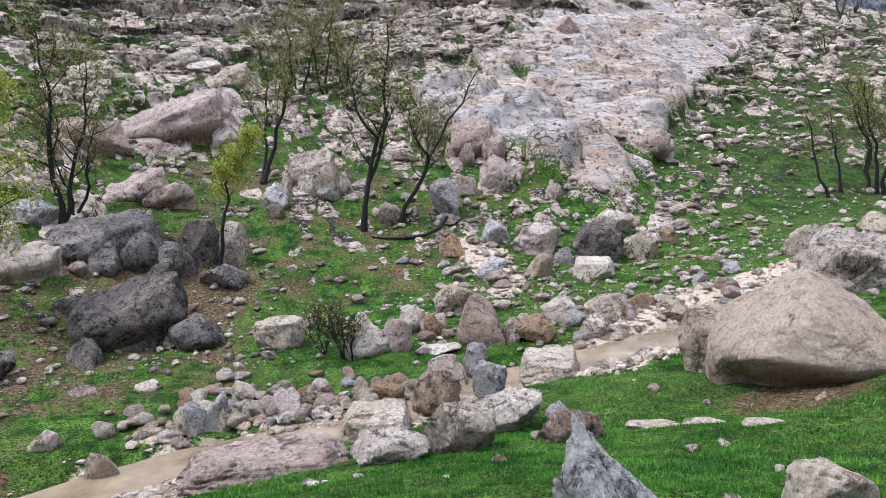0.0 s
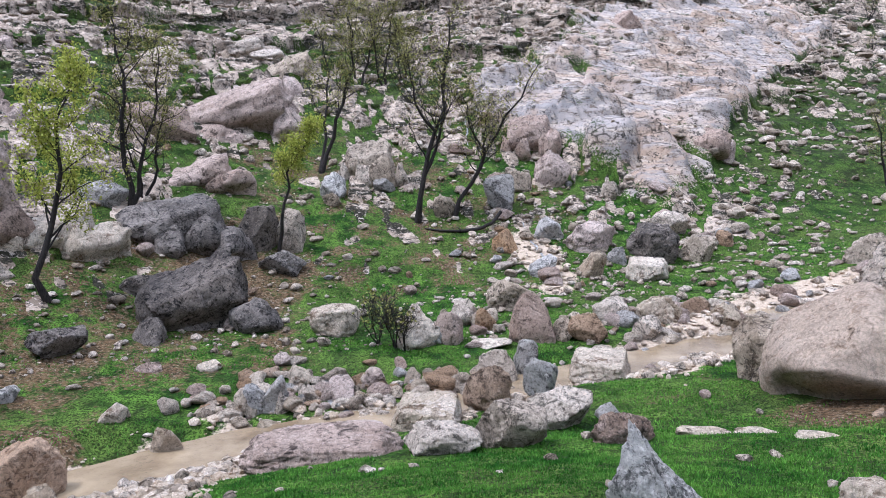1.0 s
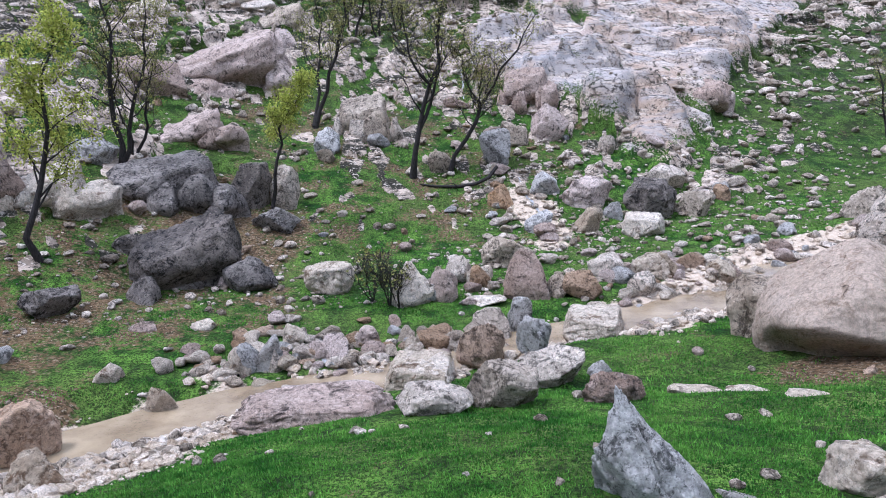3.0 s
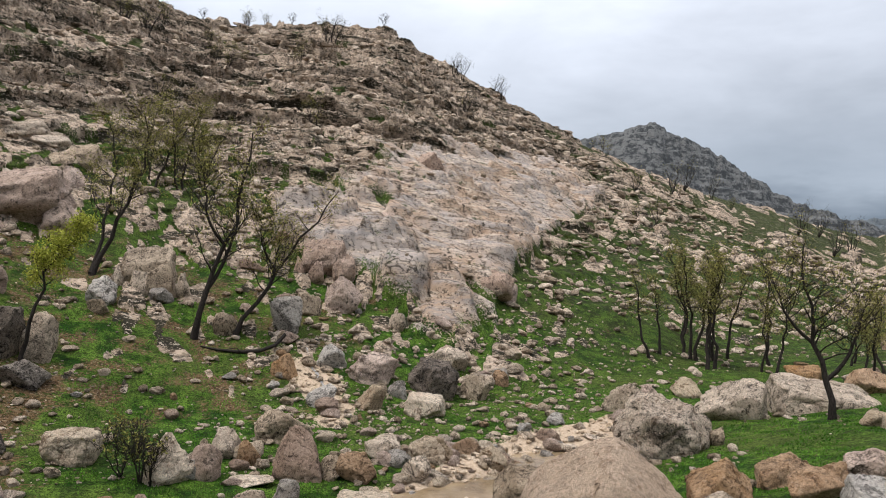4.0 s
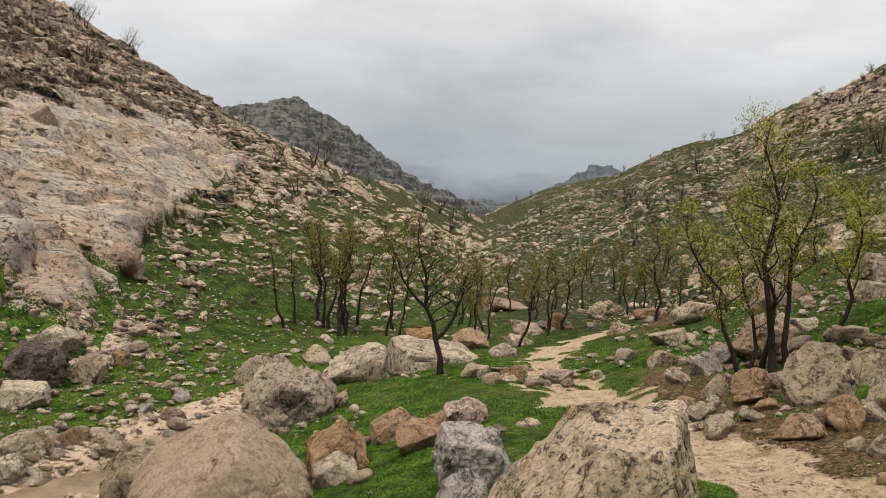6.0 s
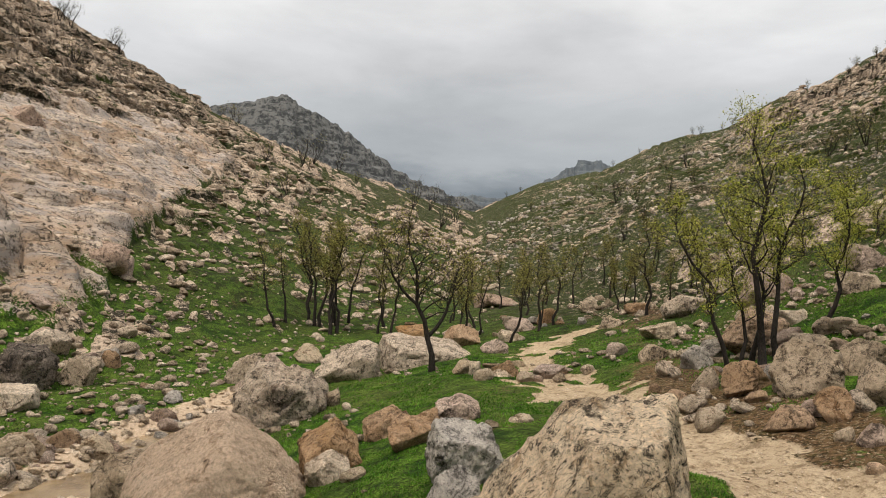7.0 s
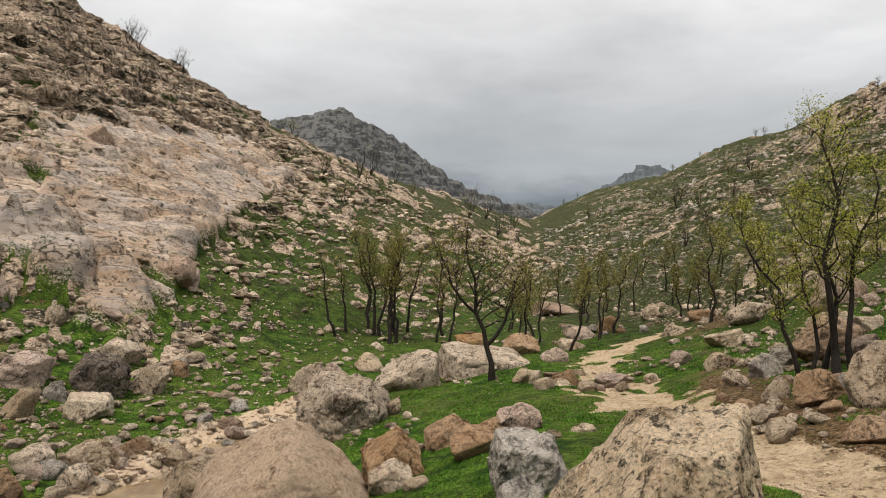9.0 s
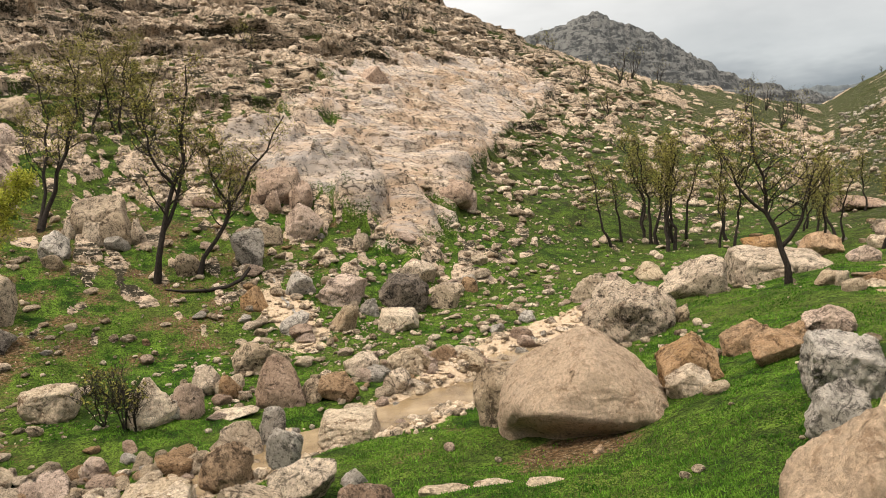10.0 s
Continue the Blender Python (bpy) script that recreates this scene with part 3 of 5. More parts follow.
# ---- ground ----
def near_and_far(low, high, n_low, az_list):
    return np.unique(np.concatenate([np.linspace(-180, low, n_low), az_list, np.linspace(high, 180, n_low)]))


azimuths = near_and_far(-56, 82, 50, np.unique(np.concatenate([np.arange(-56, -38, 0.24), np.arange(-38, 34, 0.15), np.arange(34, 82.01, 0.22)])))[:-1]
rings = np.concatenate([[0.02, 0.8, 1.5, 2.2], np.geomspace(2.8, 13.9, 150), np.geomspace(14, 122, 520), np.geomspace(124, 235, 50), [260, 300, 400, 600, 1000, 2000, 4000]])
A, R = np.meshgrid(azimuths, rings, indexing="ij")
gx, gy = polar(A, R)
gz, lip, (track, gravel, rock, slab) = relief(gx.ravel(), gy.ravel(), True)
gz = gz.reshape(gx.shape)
n_az, n_r = gx.shape


def ground_at(x, y):
    """Height of the built ground under one point."""
    i = int(np.clip(np.searchsorted(azimuths, math.degrees(math.atan2(x, y))) - 1, 0, n_az - 2))
    j = int(np.clip(np.searchsorted(rings, math.hypot(x, y)) - 1, 0, n_r - 2))
    a = (math.degrees(math.atan2(x, y)) - azimuths[i]) / (azimuths[i + 1] - azimuths[i])
    b = (math.hypot(x, y) - rings[j]) / (rings[j + 1] - rings[j])
    return float((gz[i, j] * (1 - a) + gz[i + 1, j] * a) * (1 - b) + (gz[i, j + 1] * (1 - a) + gz[i + 1, j + 1] * a) * b)


ids = np.arange(n_az * n_r).reshape(n_az, n_r)
nxt = np.roll(ids, -1, axis=0)
quads = np.stack([ids[:, :-1], ids[:, 1:], nxt[:, 1:], nxt[:, :-1]], -1).reshape(-1, 4)[:, ::-1]
back_in = 1 - lip / np.maximum(R.ravel(), 5)
me = mesh_from("ground", np.stack([gx.ravel() * back_in, gy.ravel() * back_in, gz.ravel()], 1), quads, [ground_mat])
layer = me.color_attributes.new("cover", "FLOAT_COLOR", "POINT")
layer.data.foreach_set("color", np.stack([track, gravel, rock, slab], 1).astype(np.float32).ravel())
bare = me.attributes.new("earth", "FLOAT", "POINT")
d_track, _ = off_line(gx.ravel(), gy.ravel(), TRACK)
az_v, r_v = A.ravel(), R.ravel()
earth = 0.12 + 0.75 * smooth(3.0, 1.5, d_track) * smooth(54, 60, az_v) * (gx.ravel() > np.interp(gy.ravel(), [p[1] for p in TRACK], [p[0] for p in TRACK]))
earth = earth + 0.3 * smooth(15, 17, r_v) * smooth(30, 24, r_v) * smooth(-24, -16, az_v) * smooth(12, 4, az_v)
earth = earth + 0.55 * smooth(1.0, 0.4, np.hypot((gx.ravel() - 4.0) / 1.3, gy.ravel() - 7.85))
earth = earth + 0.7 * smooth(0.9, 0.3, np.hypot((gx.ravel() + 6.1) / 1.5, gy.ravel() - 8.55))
# dark soil on the left far bank, also carrying that bank's shade as colour
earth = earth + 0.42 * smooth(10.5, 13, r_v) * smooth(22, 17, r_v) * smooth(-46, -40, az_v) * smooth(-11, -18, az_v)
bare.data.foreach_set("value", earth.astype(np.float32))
tagged(new("ground", me), "green valley floor and hillsides with limestone ledges and a dirt track", "ground", kind="structure")


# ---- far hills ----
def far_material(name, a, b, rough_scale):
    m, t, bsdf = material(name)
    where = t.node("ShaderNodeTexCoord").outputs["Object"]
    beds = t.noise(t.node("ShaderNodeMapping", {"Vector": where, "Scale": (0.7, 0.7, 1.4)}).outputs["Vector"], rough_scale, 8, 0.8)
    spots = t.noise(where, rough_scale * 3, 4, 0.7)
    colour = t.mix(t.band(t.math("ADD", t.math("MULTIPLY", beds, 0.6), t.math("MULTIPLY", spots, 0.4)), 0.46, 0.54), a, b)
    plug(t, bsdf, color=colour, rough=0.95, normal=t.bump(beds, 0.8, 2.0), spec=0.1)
    return m


def far_hill(name, label, dist, azs, els, seed, mat):
    """A hill whose crest runs over the given bearings and heights, sloping down on both sides."""
    a = np.arange(azs[0], azs[-1] + 0.01, 0.12)
    crest = dist * np.tan(np.radians(np.interp(a, azs, els))) + EYE
    crest = crest + dist * 0.010 * fbm(np.stack([a * 1.5, a * 0 + seed, a * 0], 1), seed, 6, 0.65)
    steps = np.concatenate([np.linspace(-1, 0, 150), np.linspace(0.1, 1, 10)])
    verts = []
    for s in steps:
        r = dist + s * dist * 0.45
        x, y = polar(a, r)
        z = (crest + 12) * (1 - abs(s) ** 1.15) - 12
        z = z + dist * 0.012 * (1 - abs(s)) ** 0.3 * min(1, abs(s) * 6) * fbm(np.stack([x / 14, y / 14, z / 9], 1), seed + 3, 4)
        bed = z / (dist * 0.013) + 0.5 * fbm(np.stack([x / 30, y / 30, z * 0], 1), seed + 6, 3)
        bed = bed - np.floor(bed)
        z = z + dist * 0.009 * (smooth(0, 0.2, bed) - bed) * min(1, abs(s) * 10)
        verts.append(np.stack([x, y, z], 1))
    k, n = len(a), len(steps)
    idx = np.arange(k * n).reshape(n, k)
    quads = np.stack([idx[:-1, :-1], idx[:-1, 1:], idx[1:, 1:], idx[1:, :-1]], -1).reshape(-1, 4)
    me = mesh_from(name, np.concatenate(verts), quads, [mat])
    return tagged(new(name, me), label, "hill", kind="structure")


# grey rock with a slight blue cast of distance haze in its base colour
far_hill("backdrop_peak", "distant grey rocky peak under low cloud", 360, (20, 23, 25.7, 27.2, 27.8, 28.3, 29.2, 30, 32.6, 35.3, 38, 41, 44, 47), (10.5, 12.2, 12.7, 13.1, 13.5, 13.65, 13.65, 13.5, 12.2, 10.4, 8.8, 7.3, 6.3, 5.5), 4, far_material("far_hazed_grey_rock", (0.045, 0.049, 0.052), (0.15, 0.152, 0.15), 0.16))
# valley mist is put into the ridge's base colour as an even blue-grey
far_hill("backdrop_ridge", "distant dark ridge in valley mist", 700, (34, 38, 42, 46, 48.5, 50.5, 52.2, 54, 58, 64), (6.5, 6.8, 6.6, 6.6, 7.1, 8.2, 9.3, 9.4, 8.5, 7), 9, far_material("far_misted_slope", (0.085, 0.10, 0.115), (0.12, 0.135, 0.145), 0.05))


# ---- rocks ----
BALLS = {}


def ball(sub):
    if sub not in BALLS:
        bm = bmesh.new()
        bmesh.ops.create_icosphere(bm, subdivisions=sub, radius=1.0)
        bm.verts.ensure_lookup_table()
        v = np.array([p.co[:] for p in bm.verts])
        f = np.array([[p.index for p in face.verts] for face in bm.faces])
        bm.free()
        BALLS[sub] = v / np.linalg.norm(v, axis=1)[:, None], f
    return BALLS[sub]


def rock_shape(seed, sub, sharp=40, facets=14, rough=0.13, bedded=0.6, planes=None):
    """A weathered block: a ball cut by planes (given or by chance), with blunt edges, chipped beds and roughness."""
    rng = np.random.default_rng(seed)
    v, f = ball(sub)
    n = rng.normal(size=(facets, 3))
    d = rng.uniform(0.5, 0.92, facets)
    if planes is not None:
        n, d = np.concatenate([np.array(planes)[:, :3], n[:3]]), np.concatenate([np.array(planes)[:, 3], (0.86, 0.9, 0.94)])
    n = n / np.linalg.norm(n, axis=1)[:, None]
    reach = np.concatenate([(np.maximum(v @ n.T, 0) / d) ** sharp, np.full((len(v), 1), (1 / 1.12) ** sharp)], 1)
    p = v * (reach.sum(1) ** (-1 / sharp))[:, None]
    tilt = rng.normal(size=3) + (0, 0, 2)
    tilt /= np.linalg.norm(tilt)
    beds = p @ tilt
    out = 0.6 * rough * fbm(p * 1.9 + seed, seed, 3)
    line = beds * 3.2 + 0.35 * fbm(p * 1.5 + seed, seed + 8, 2)
    line = line - np.floor(line)
    out = out + bedded * 0.7 * rough * (smooth(0.0, 0.12, line) - line) * smooth(-0.2, 0.4, lattice(p * 1.6 + seed, seed + 9))
    if sub >= 3:
        chip = lattice(p * 3.1 + seed, seed + 12)
        out = out - rough * 0.5 * smooth(0.25, 0.36, chip) * (0.5 + 0.5 * lattice(p * 1.2 + seed, seed + 13))
    if sub >= 4:
        out = out + rough * 0.5 * fbm(p * 5.5 + seed, seed + 1, 3) - rough * 0.8 * smooth(0.07, 0.0, np.abs(fbm(p * 2.2 + 3 * seed, seed + 2, 3))) * smooth(-0.1, 0.3, lattice(p * 1.4 - seed, seed + 14))
    if sub >= 5:
        out = out + rough * 0.34 * fbm(p * 15 + seed, seed + 5, 3)
    return p * (1 + out)[:, None], f


# characteristic cuts of the boulders that stand out: direction (right, away, up) and distance
CUTS = {
    "dome": ((-1, -.25, .2, .8), (-.55, -.3, .75, .50), (.62, -.2, .75, .58), (1, -.1, .35, .8), (.1, -1, .3, .72), (0, 1, .3, .75), (-.8, -.6, .3, .8)),
    "crag": ((.12, -.25, 1, .62), (-.75, -.35, .6, .68), (.7, -.25, .55, .72), (1, -.3, -.1, .85), (-.6, -.8, 0, .68), (.35, -1, -.15, .7), (-1, 0, -.2, .9), (0, 1, .2, .7)),
    "cleft_west": ((-.5, -.35, .8, .55), (1, -.1, 0, .72), (-.15, -1, -.2, .62), (-1, -.1, .1, .95), (0, 1, .3, .7), (0, -.3, 1, .7)),
    "cleft_east": ((.16, -.3, 1, .5), (-1, -.4, .05, .72), (.1, -1, .15, .62), (.55, -.1, .7, .72), (1, 0, .1, .95), (0, 1, .2, .7)),
    "block": ((.15, -.3, 1, .55), (.05, -1, -.1, .62), (-1, -.3, .12, .72), (1, -.1, .4, .72), (.6, -.5, .7, .84), (0, 1, .1, .65)),
    "wedge": ((-.1, -.22, 1, .46), (-.8, -.4, .62, .44), (.1, -1, .28, .62), (1, -.25, .18, .76), (-1, 0, .1, .95), (0, 1, .1, .7), (-.5, -.8, .35, .72)),
    "gable": ((-.5, -.3, .8, .58), (.6, -.35, .75, .6), (.2, -1, .1, .66), (-1, -.2, 0, .85), (1, .1, 0, .85), (0, 1, .2, .7)),
    "flat": ((.05, -.25, 1, .45), (-.2, -1, .2, .7), (1, -.2, .2, .85), (-1, -.1, .3, .85), (0, 1, .2, .75)),
}


WORDS = {
    "grey_tan": "weathered grey-tan limestone boulder", "dome": "large smooth domed tan boulder", "pale": "pale cream limestone boulder", "rosy": "rosy beige limestone boulder",
    "orange": "rust-stained orange limestone boulder", "brown": "earthy brown limestone boulder", "grey": "grey lichen-covered limestone rock",
    "crag": "blocky craggy limestone boulder with black lichen", "damp_shaded": "wet grey limestone boulder in a shade-darkened tone with dark lichen", "dark": "dark wet limestone boulder in a shade-darkened tone with pale patches", "pitted": "large pitted limestone boulder",
}


def boulder(tone, x, y, z, wide, deep, high, turn, sub, seed, taper=0.0, shift=0.0, under=0.0, cut=""):
    """A boulder with its foot in the ground; turn: degrees about the upright. taper narrows it to the top, shift moves its
    top sideways, under hollows its front foot, cut names its characteristic planes."""
    p, f = rock_shape(seed * 7 + 3, sub, sharp={"dome": 10, "wedge": 26}.get(cut, 46), facets=11, rough={"dome": 0.07, "grey": 0.17, "crag": 0.16, "damp_shaded": 0.16}.get(tone, 0.12), planes=CUTS.get(cut))
    low, top = p.min(0), p.max(0)
    p = (p - low) / (top - low) - 0.5
    if taper:
        k = 1 - taper * np.clip(p[:, 2] + 0.5, 0, 1) ** 1.4
        p = np.stack([p[:, 0] * k + shift * (p[:, 2] + 0.5), p[:, 1] * (0.5 + 0.5 * k), p[:, 2]], 1)
        p[:, 0] /= np.ptp(p[:, 0])
        p[:, 0] -= (p[:, 0].max() + p[:, 0].min()) / 2
    if under:
        hollow = smooth(0.1, -0.16, p[:, 2] + 0.1 * p[:, 0]) * smooth(0.05, -0.3, p[:, 1]) * smooth(0.6, 0.25, np.abs(p[:, 0] - 0.02))
        p[:, 1] += under * hollow
    floor = min(z, ground_at(x, y), ground_at(x - deep * 0.3 * math.sin(radians(-turn)), y - deep * 0.3 * math.cos(radians(-turn))))
    bottom = floor - 0.3 * high - 0.04
    tall = z + high - bottom
    p = p * (wide * 1.04, deep * 1.04, tall) + (0, 0, tall / 2)
    ob = new("boulder", mesh_from("boulder", p, f, [TONES[tone]]))
    ob.matrix_world = pose(x, y, bottom, 0, 0, turn)
    return tagged(ob, f"{WORDS[tone]} {'lying in the grass' if high < 0.5 else 'sunk in grassy ground'}", "boulder")


def outcrop(tone, x, y, z, wide, deep, high, turn, seed, beds=0, dip=None):
    """Bedrock breaking through the turf: tilted beds one over another, each cracked into blocks."""
    rng = np.random.default_rng(seed + 400)
    thing = new("outcrop")
    thing.matrix_world = pose(x, y, z, 0, 0, turn)
    lift = math.tan(radians(rng.uniform(2, 16) if dip is None else dip))
    for k in range(beds or 6):
        if k == 0:
            cut = [(-lift, -.32, 1, .42), (.1, -1, .3, .6), (-1, -.25, .45, .96), (1, -.25, .25, .96), (0, 1, .2, .7), (-.6, -.7, .5, .95)]
            p, f = rock_shape(seed * 31, 5, 30, 5, 0.12, 1.7, cut)
            w, d, h, at = wide * 0.9, deep, high, (0.0, 0.1 * deep)
        else:
            p, f = rock_shape(seed * 31 + k, 4, 40, 10, 0.13, 1.2)
            w, d, h = wide * rng.uniform(0.24, 0.5), deep * rng.uniform(0.4, 0.75), high * rng.uniform(0.2, 0.62)
            side = (-0.4, 0.38, -0.12, 0.2, 0.45, -0.3)[k - 1]
            at = ((side + rng.uniform(-0.08, 0.08)) * wide, deep * rng.uniform(-0.42, 0.1))
        low, top = p.min(0), p.max(0)
        p = (p - low) / (top - low) - 0.5
        p[:, 1] += 0.3 * smooth(0.12, -0.12, p[:, 2]) * smooth(0.1, -0.3, p[:, 1])
        spin = rng.normal(0, 0.22) if k else 0.0
        c, n = math.cos(spin), math.sin(spin)
        tall = h + 0.45 * high + 0.25
        p = p * (w, d, tall)
        p[:, :2] = np.stack([p[:, 0] * c - p[:, 1] * n + at[0], p[:, 0] * n + p[:, 1] * c + at[1]], 1)
        p[:, 2] += h - tall / 2 + lift * p[:, 0] * 0.7
        part("block", mesh_from("block", p, f, [TONES[tone]]), thing)
    return tagged(thing, f"{OUTCROP_WORDS[tone]} breaking through hillside grass", "rock outcrop")


OUTCROP_WORDS = {"rosy": "cracked rosy grey limestone bedrock outcrop", "damp_shaded": "wet limestone outcrop in a shade-darkened tone with pale patches", "grey_tan": "weathered grey-tan bedrock outcrop", "pale": "pale grey limestone bedrock outcrop"}


boulder("dome", 4.42, 8.54, -1.68, 2.26, 1.70, 1.62, -28, 6, 1, under=.33, cut="dome")
boulder("grey_tan", 3.91, 9.90, -1.40, 0.97, 0.73, 0.70, -22, 5, 2, cut="crag")
boulder("crag", 7.94, 13.20, -1.60, 1.92, 1.44, 1.50, -30, 5, 3, cut="crag")
boulder("grey", 0.91, 3.86, -0.70, 0.77, 0.58, 0.79, -15, 6, 4, taper=.72, shift=-.36)
boulder("pale", 2.11, 3.94, -0.65, 0.54, 0.42, 0.3, -30, 5, 5)
boulder("pale", 2.61, 3.89, -0.63, 0.20, 0.15, 0.12, -35, 4, 6)
boulder("grey", 1.35, 3.86, -0.72, 0.31, 0.23, 0.16, -21, 5, 7)
boulder("grey_tan", 0.80, 8.46, -1.58, 0.77, 0.57, 0.43, -6, 5, 8)
boulder("brown", -0.04, 9.50, -1.68, 0.67, 0.50, 0.53, -1, 5, 9)
boulder("grey_tan", 0.14, 11.21, -1.78, 0.65, 0.49, 0.43, -2, 5, 10)
boulder("grey", 0.70, 9.70, -1.66, 0.48, 0.36, 0.58, -5, 5, 11)
boulder("grey_tan", 0.12, 6.74, -1.16, 0.72, 0.54, 0.46, -2, 5, 12)
boulder("grey_tan", -0.54, 6.64, -1.15, 0.74, 0.56, 0.27, 3, 5, 13)
boulder("rosy", -1.78, 6.96, -1.28, 1.63, 0.82, 0.20, 13, 5, 14, cut="flat")
boulder("pale", -0.78, 9.01, -1.66, 0.81, 0.81, 0.25, 4, 5, 15, cut="flat")
boulder("rosy", 1.24, 6.92, -1.21, 0.60, 0.45, 0.30, -11, 5, 16)
boulder("grey", 1.41, 8.59, -1.58, 0.32, 0.24, 0.19, -10, 4, 17)
boulder("pale", 1.75, 11.02, -1.67, 0.93, 0.93, 0.28, -10, 5, 18, cut="flat")
boulder("rosy", 0.88, 13.08, -1.67, 0.83, 0.62, 0.93, -5, 5, 19, taper=.5, shift=-.15)
boulder("grey_tan", 0.69, 15.29, -1.49, 1.13, 0.85, 0.68, -3, 5, 20)
boulder("pale", -1.21, 12.98, -1.67, 0.81, 0.61, 0.78, 5, 5, 21)
boulder("rosy", -0.65, 13.04, -1.66, 0.54, 0.40, 0.62, 2, 4, 22)
boulder("pale", -2.89, 13.78, -1.57, 0.96, 0.72, 0.59, 11, 5, 23)
boulder("grey_tan", -0.39, 14.06, -1.57, 0.58, 0.43, 0.55, 1, 4, 24)
boulder("orange", 0.04, 13.71, -1.60, 0.42, 0.32, 0.48, -1, 4, 25)
boulder("brown", 1.89, 13.06, -1.67, 0.73, 0.54, 0.49, -9, 5, 26)
boulder("grey_tan", 2.55, 14.26, -1.57, 0.68, 0.51, 0.44, -11, 4, 27)
boulder("pale", 3.36, 13.94, -1.59, 0.72, 0.54, 0.50, -14, 5, 28)
boulder("grey_tan", 2.99, 13.05, -1.65, 0.54, 0.41, 0.39, -14, 4, 29)
boulder("grey_tan", 1.46, 13.03, -1.67, 0.42, 0.31, 0.42, -7, 4, 30)
boulder("pale", 0.11, 12.85, -1.69, 0.76, 0.66, 0.14, -1, 5, 31)
boulder("grey", 0.64, 11.63, -1.77, 0.42, 0.31, 0.47, -4, 4, 32)
outcrop("damp_shaded", -7.29, 17.08, -0.16, 3.11, 1.87, 1.34, 23, 33, beds=5, dip=5)
boulder("dark", -5.50, 18.01, -0.22, 0.99, 0.74, 1.06, 16, 5, 34)
boulder("grey_tan", -4.78, 18.37, -0.27, 0.77, 0.58, 1.01, 14, 4, 35)
boulder("dark", -4.70, 17.05, -0.78, 1.11, 0.83, 0.59, 15, 5, 36)
outcrop("damp_shaded", -5.65, 13.79, -1.41, 2.53, 1.52, 1.46, 22, 37, beds=4, dip=10)
boulder("dark", -7.07, 14.71, -0.80, 0.90, 0.67, 0.43, 25, 5, 38)
outcrop("rosy", -8.00, 20.32, 1.21, 2.71, 1.49, 0.93, 21, 39)
outcrop("rosy", -8.09, 25.81, 2.93, 4.6, 2.59, 2.1, 17, 40, beds=4, dip=12)
boulder("rosy", -9.82, 23.00, 2.72, 1.99, 1.49, 1.38, 23, 5, 41)
boulder("rosy", -10.31, 21.90, 2.62, 1.29, 0.97, 0.89, 25, 5, 42)
outcrop("grey_tan", -3.32, 23.56, 1.21, 1.87, 1.12, 1.40, 8, 43)
boulder("grey", -4.26, 21.86, 0.91, 0.78, 0.59, 0.73, 11, 4, 44)
outcrop("pale", -13.05, 30.20, 6.28, 3.18, 1.47, 0.92, 23, 45)
outcrop("grey_tan", -11.14, 34.39, 7.06, 4.01, 1.60, 1.00, 18, 46)
outcrop("grey_tan", -7.95, 32.70, 5.53, 2.64, 1.59, 1.56, 13, 47)
boulder("rosy", -7.42, 29.96, 4.45, 1.44, 1.08, 1.22, 14, 5, 48)
boulder("damp_shaded", 4.73, 19.47, -1.12, 1.37, 1.03, 1.02, -14, 5, 49, cut="crag")
boulder("pale", 4.12, 17.70, -1.31, 1.00, 0.75, 0.51, -14, 5, 50, cut="flat")
boulder("rosy", 3.09, 19.65, -0.83, 1.30, 0.97, 0.85, -9, 5, 51)
boulder("grey", 2.01, 20.14, -0.50, 0.81, 0.61, 0.64, -6, 4, 52)
boulder("grey", 1.62, 18.07, -1.26, 0.71, 0.53, 0.59, -6, 4, 53)
boulder("pale", 2.84, 18.00, -1.28, 0.71, 0.53, 0.64, -9, 4, 54)
boulder("grey", 3.65, 18.96, -1.09, 0.52, 0.39, 0.45, -11, 4, 55)
boulder("grey", 0.77, 22.29, 0.42, 0.94, 0.71, 0.93, -2, 4, 56)
boulder("grey_tan", 1.48, 23.59, 0.91, 0.82, 0.61, 0.54, -4, 4, 57)
boulder("rosy", 5.69, 21.39, -0.47, 0.92, 0.69, 0.60, -15, 4, 58)
boulder("grey_tan", 4.28, 23.06, 0.49, 0.54, 0.40, 0.50, -11, 4, 59)
boulder("grey_tan", -0.87, 21.47, 0.23, 0.74, 0.56, 0.58, 2, 4, 60)
boulder("orange", 0.76, 19.35, -0.71, 0.71, 0.53, 0.62, -3, 4, 61)
boulder("grey_tan", 5.88, 19.50, -1.16, 1.00, 0.75, 0.69, -17, 5, 62)
boulder("grey", 7.02, 20.63, -0.84, 0.49, 0.37, 0.46, -19, 4, 63)
boulder("pale", 7.34, 17.94, -1.21, 0.32, 0.24, 0.24, -23, 4, 64)
boulder("rosy", 2.66, 24.19, 1.04, 1.20, 0.90, 1.02, -7, 5, 65)
outcrop("rosy", 2.08, 26.44, 1.93, 2.01, 1.20, 1.50, -5, 66)
outcrop("rosy", 6.42, 25.69, 1.03, 1.97, 1.17, 0.73, -14, 67)
outcrop("grey_tan", 0.38, 30.47, 3.55, 2.29, 1.37, 1.14, -1, 68)
outcrop("grey_tan", 6.59, 37.86, 6.22, 2.42, 1.45, 1.28, -10, 69)
outcrop("rosy", 4.67, 31.00, 3.67, 1.88, 1.13, 1.41, -9, 70)
outcrop("rosy", -11.18, 13.78, 0.15, 4.30, 2.58, 2.44, 38, 71, beds=4, dip=12)
outcrop("rosy", -14.43, 17.74, 2.75, 2.48, 1.49, 1.58, 38, 72)
